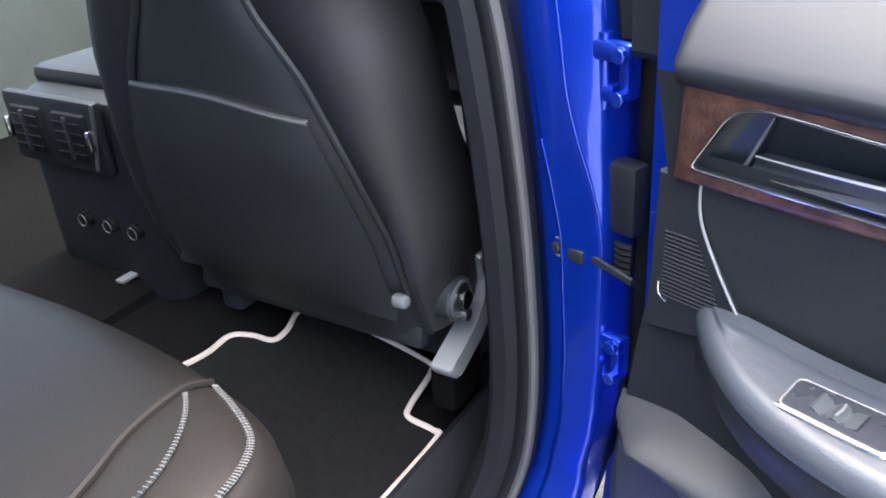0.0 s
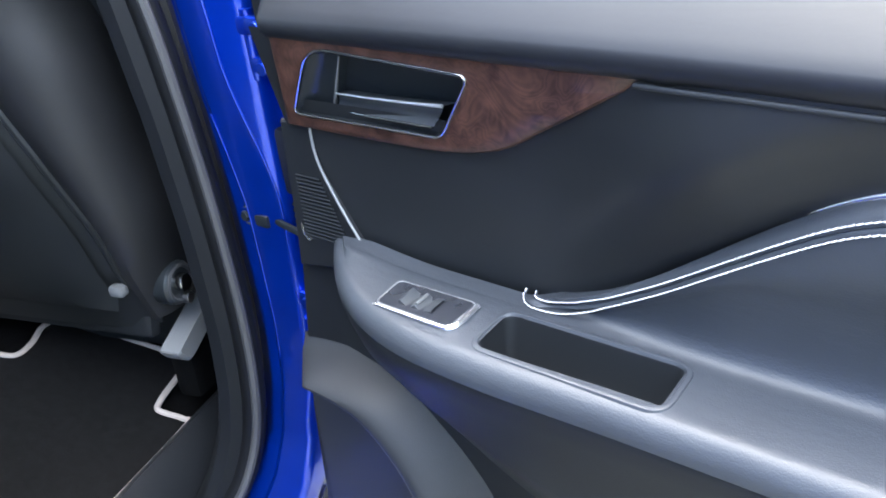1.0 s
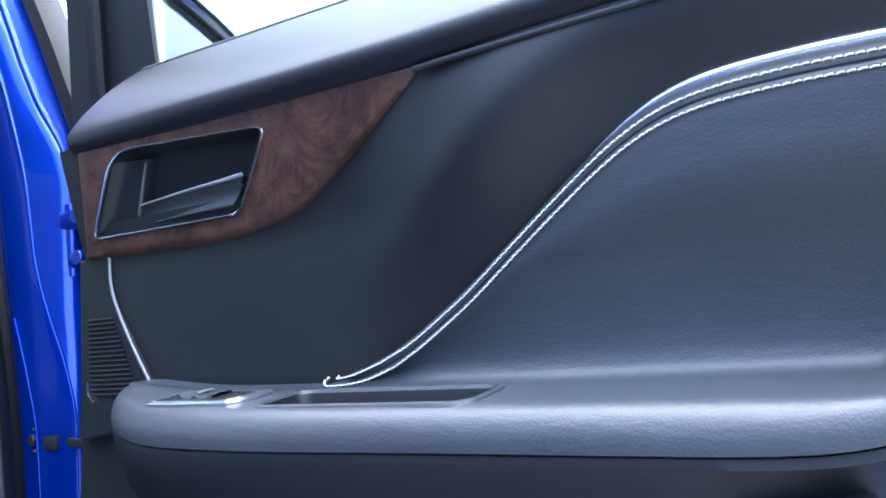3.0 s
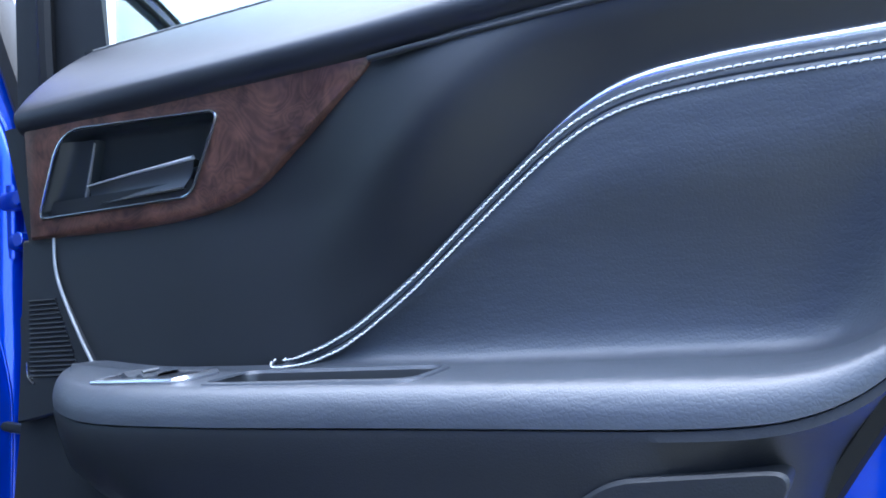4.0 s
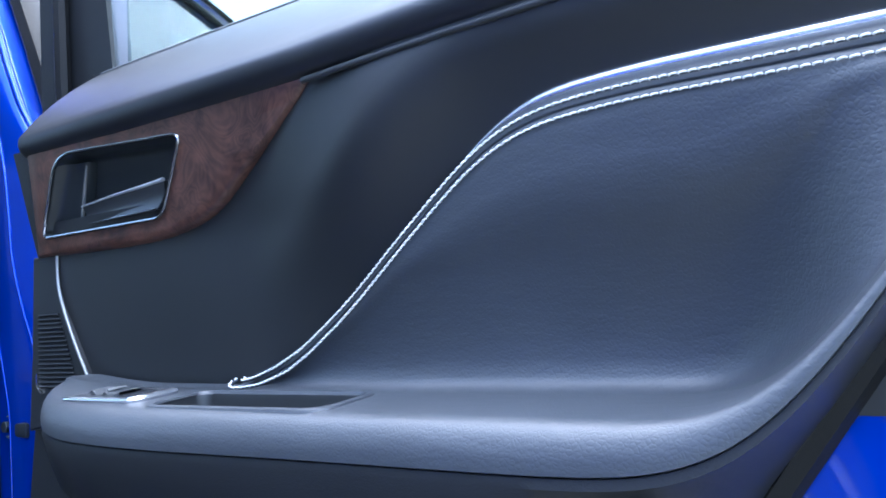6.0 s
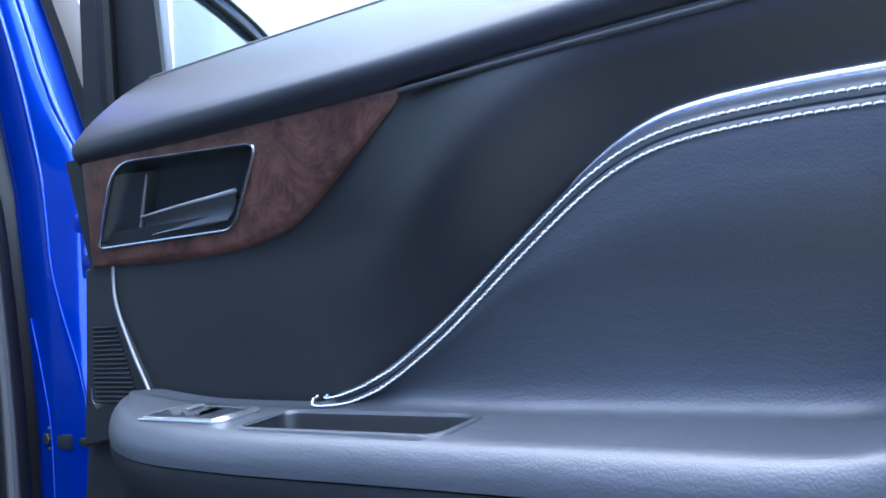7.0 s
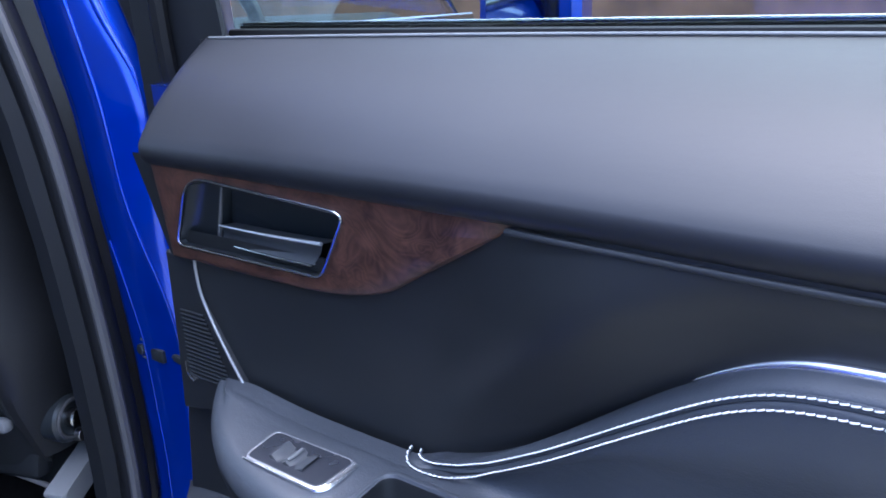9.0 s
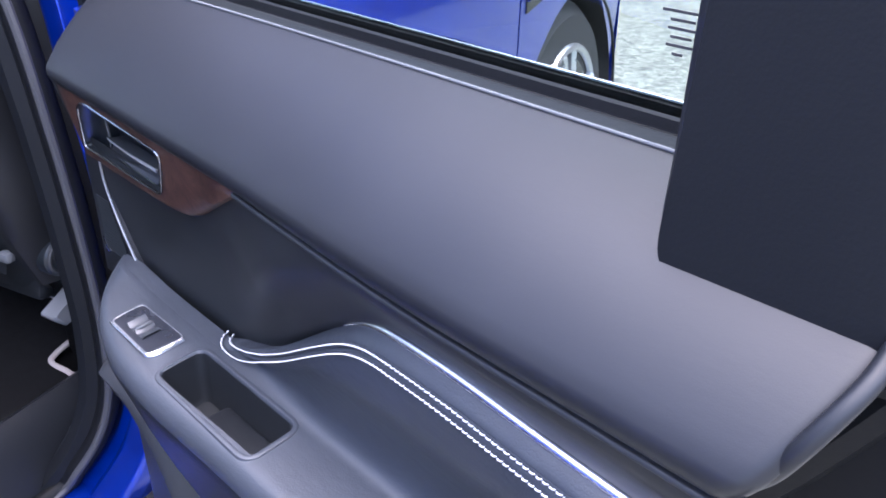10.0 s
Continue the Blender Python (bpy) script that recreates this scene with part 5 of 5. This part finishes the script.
for sgn in (1, -1):
    line = [(lerp(z, BACK) if sgn > 0 else mirror_x(lerp(z, BACK)), back_y(z) + 0.014, z) for z in np.linspace(0.775, 1.36, 30)]
    part("piping", local(fs, tube(line, 0.0052, 8)), SEAT_BACK, seat, "dark grey piping")
    rows = []
    for z in np.linspace(0.72, 1.36, 26):
        xr = lerp(z, BACK)
        o = lerp(z, [(0.72, 0.028), (0.80, 0.046), (0.95, 0.076), (1.05, 0.105), (1.1, 0.125), (1.2, 0.160), (1.36, 0.180)])
        row = [(xr, back_y(z) + 0.016, z), (xr + o * 0.25, back_y(z) + 0.006, z), (xr + o * 0.5, back_y(z) + 0.008, z), (xr + o * 0.75, back_y(z) + 0.022, z), (xr + o * 0.93, back_y(z) + 0.048, z), (xr + o, back_y(z) + 0.085, z), (xr + o * 0.95, back_y(z) + 0.13, z), (xr + o * 0.5, back_y(z) + 0.18, z), (xr - 0.06, back_y(z) + 0.19, z), (xr - 0.2, back_y(z) + 0.15, z)]
        if sgn < 0:
            row = [(mirror_x(p[0]), p[1], p[2]) for p in row]
        rows.append(row)
    part("bolster", local(fs, lattice(rows)), SEAT, seat, "black leather side bolster")
part("cushion", local(fs, block((0.50, 0.50, 0.15), (-0.44, 0.30, 0.745), 0.05)), SEAT_BACK, seat)
part("base", local(fs, block((0.42, 0.42, 0.10), (-0.44, 0.30, 0.635), 0.02)), CUP, seat, "dark seat base")
part("lower_apron", local(fs, block((0.40, 0.03, 0.07), (-0.44, 0.005, 0.712), 0.012, pose(0, 0, 0, -14))), INSERT, seat)
rec = part("recliner", local(fs, disc(0.029, 0.034, (-0.205, 0.002, 0.765), "x", 28)), CUP, seat, "black recliner joint")
part("joint_ring", local(fs, tube([(-0.188, 0.002 + 0.023 * math.cos(a), 0.765 + 0.023 * math.sin(a)) for a in np.linspace(0, 2 * math.pi, 25)], 0.0030, 6)), PALE_EDGE, rec, "grey ring of the joint")
part("joint_bolt", local(fs, disc(0.012, 0.016, (-0.184, 0.000, 0.768), "x", 10)), CHROME, rec, "bright bolt")
part("joint_bolt", local(fs, disc(0.008, 0.012, (-0.186, 0.006, 0.742), "x", 10)), STEEL, rec)
part("piping_end", local(fs, block((0.022, 0.016, 0.016), (-0.243, -0.046, 0.775), 0.005)), GREY, seat, "grey end clip")
rail = [(0.044, 0.806), (0.070, 0.803), (0.089, 0.760), (0.083, 0.716), (0.044, 0.684), (-0.020, 0.658), (-0.040, 0.682), (0.026, 0.710), (0.055, 0.734), (0.060, 0.762)]
part("rail_cover", local(fs, slab([tuple(p) for p in rounded(rail, 0.008, 3)], lambda y, z: (-0.184, y, z), lambda y, z: (-0.215, y, z), bevel=0.004)), GREY, seat, "pale grey curved seat bracket")
part("rail_foot", local(fs, block((0.04, 0.08, 0.08), (-0.240, 0.060, 0.60), 0.01)), FLOOR_CARPET, seat, "black rail foot")
part("rail", local(fs, block((0.04, 0.5, 0.05), (-0.60, 0.25, 0.665), 0.008)), CUP, seat)

# rear bench cushion
rs = (-0.6, -0.65, 0.60)
bench = thing("rear_seat", rs, "dark grey leather rear bench with white twin stitching", "car seat", m=CAR)
FRONT = [(-1.60, -0.31), (-0.60, -0.297), (-0.45, -0.297), (-0.33, -0.308), (-0.24, -0.326), (-0.185, -0.340), (-0.135, -0.365), (-0.105, -0.405), (-0.09, -0.47), (-0.085, -0.60), (-0.085, -1.0)]
edge_pts = spline([(x, y, 0) for x, y in FRONT], 8)
rows = []
for s_, z in ((0.965, 0.58), (0.985, 0.70), (1.0, 0.80), (0.992, 0.838), (0.97, 0.856), (0.93, 0.866), (0.86, 0.870), (0.6, 0.862), (0.3, 0.860)):
    cx, cy = -0.70, -1.0
    rows.append([Vector((cx + (p.x - cx) * s_, cy + (p.y - cy) * s_, z)) for p in edge_pts])
part("seat_cushion", local(rs, lattice(rows)), BENCH, bench, "dark grey grained leather cushion")


bench_stitch = stitch_mesh.copy()
bench_stitch.materials[0] = material("grey_thread", (0.15, 0.145, 0.14), 0.8, vary=0.06, vscale=300)
seams = [[(-0.236, -0.374, 0.8655), (-0.210, -0.398, 0.868), (-0.186, -0.432, 0.870), (-0.170, -0.471, 0.871), (-0.16, -0.53, 0.872)],
         [(-0.236, -0.343, 0.852), (-0.192, -0.362, 0.856), (-0.148, -0.388, 0.860), (-0.128, -0.420, 0.862), (-0.120, -0.460, 0.863), (-0.116, -0.53, 0.864)]]
for q in seams:
    c = spline(q, 8)
    s_ob = part("seam", local(rs, tube(c, 0.0016, 6)), CUP, bench)
    n_st = int(sum((b - a).length for a, b in zip(c, c[1:])) / 0.0044)
    wide = 0.0058 if q is seams[1] else 0.0040
    for k in range(n_st):
        f = (k + 0.5) / n_st * (len(c) - 1)
        i = int(f)
        p = c[i].lerp(c[min(i + 1, len(c) - 1)], f - i) + Vector((0, 0, 0.0016))
        d = (c[min(i + 1, len(c) - 1)] - c[max(i - 1, 0)]).normalized()
        ob = new("stitch", bench_stitch)
        ob.parent = s_ob
        nz = Vector((0.1, 0.2, 1)).normalized()
        sd = nz.cross(d).normalized()
        ob.matrix_local = Matrix.Translation(p - Vector(rs)) @ Matrix((sd, -d, nz)).transposed().to_4x4() @ Matrix.Diagonal((wide, 0.0022, 0.0024, 1))

crease = spline([(-0.241, -0.341, 0.853), (-0.244, -0.372, 0.865), (-0.235, -0.434, 0.870), (-0.214, -0.494, 0.871), (-0.19, -0.58, 0.870)], 8)
part("welt", local(rs, tube(crease, 0.0045, 8)), BENCH, bench, "raised leather welt")

# centre console seen between the seats
co = (-0.90, 0.15, 0.56)
console = thing("centre_console", co, "black centre console with rear air vents", "console", m=CAR)
part("console_body", local(co, block((0.30, 0.62, 0.36), (-0.855, 0.30, 0.775), 0.035)), PLASTIC, console)
part("armrest_lid", local(co, block((0.27, 0.34, 0.035), (-0.86, 0.20, 0.962), 0.015)), SEAT, console, "leather armrest lid")
part("vent_panel", local(co, block((0.225, 0.02, 0.115), (-0.885, -0.018, 0.898), 0.012)), PLASTIC, console, "dark vent panel")
part("panel_edge", local(co, tube(spline([(-0.772, -0.029, 0.955), (-0.777, -0.030, 0.915), (-0.795, -0.030, 0.850)], 5), 0.0032, 6)), PALE_EDGE, console, "grey edge of the vent panel")
for dx in (-0.052, 0.052):
    v = part("air_vent", local(co, block((0.078, 0.02, 0.075), (-0.885 + dx, -0.026, 0.899), 0.006)), RUBBER, console, "black air vent")
    for k in range(4):
        part("slat", local(co, block((0.064, 0.008, 0.003), (-0.885 + dx, -0.035, 0.875 + k * 0.016), 0.001)), RUBBER, v)
    part("divider", local(co, block((0.005, 0.010, 0.066), (-0.885 + dx, -0.036, 0.899), 0.001)), CUP, v)
    part("vent_wheel", local(co, block((0.010, 0.014, 0.034), (-0.885 + dx * 1.9, -0.034, 0.899), 0.004)), CHROME, v, "bright vent wheel")
for x in (-0.882, -0.821, -0.762):
    sock = part("socket", local(co, disc(0.012, 0.012, (x, -0.014, 0.748), "y", 16)), RUBBER, console, "small power socket")
    part("socket_ring", local(co, tube([(x + 0.010 * math.cos(a), -0.025, 0.748 + 0.010 * math.sin(a)) for a in np.linspace(0, 2 * math.pi, 17)], 0.0012, 6)), PALE_EDGE, sock, "grey socket ring")
part("floor_clip", local(co, block((0.018, 0.075, 0.006), (-0.806, -0.003, 0.660), 0.002, None)), GREY, console, "pale trim clip by the floor")

# stitches of the door panel
thread(row_a, upper, 0.0044)
thread(row_b, lower, 0.0044)
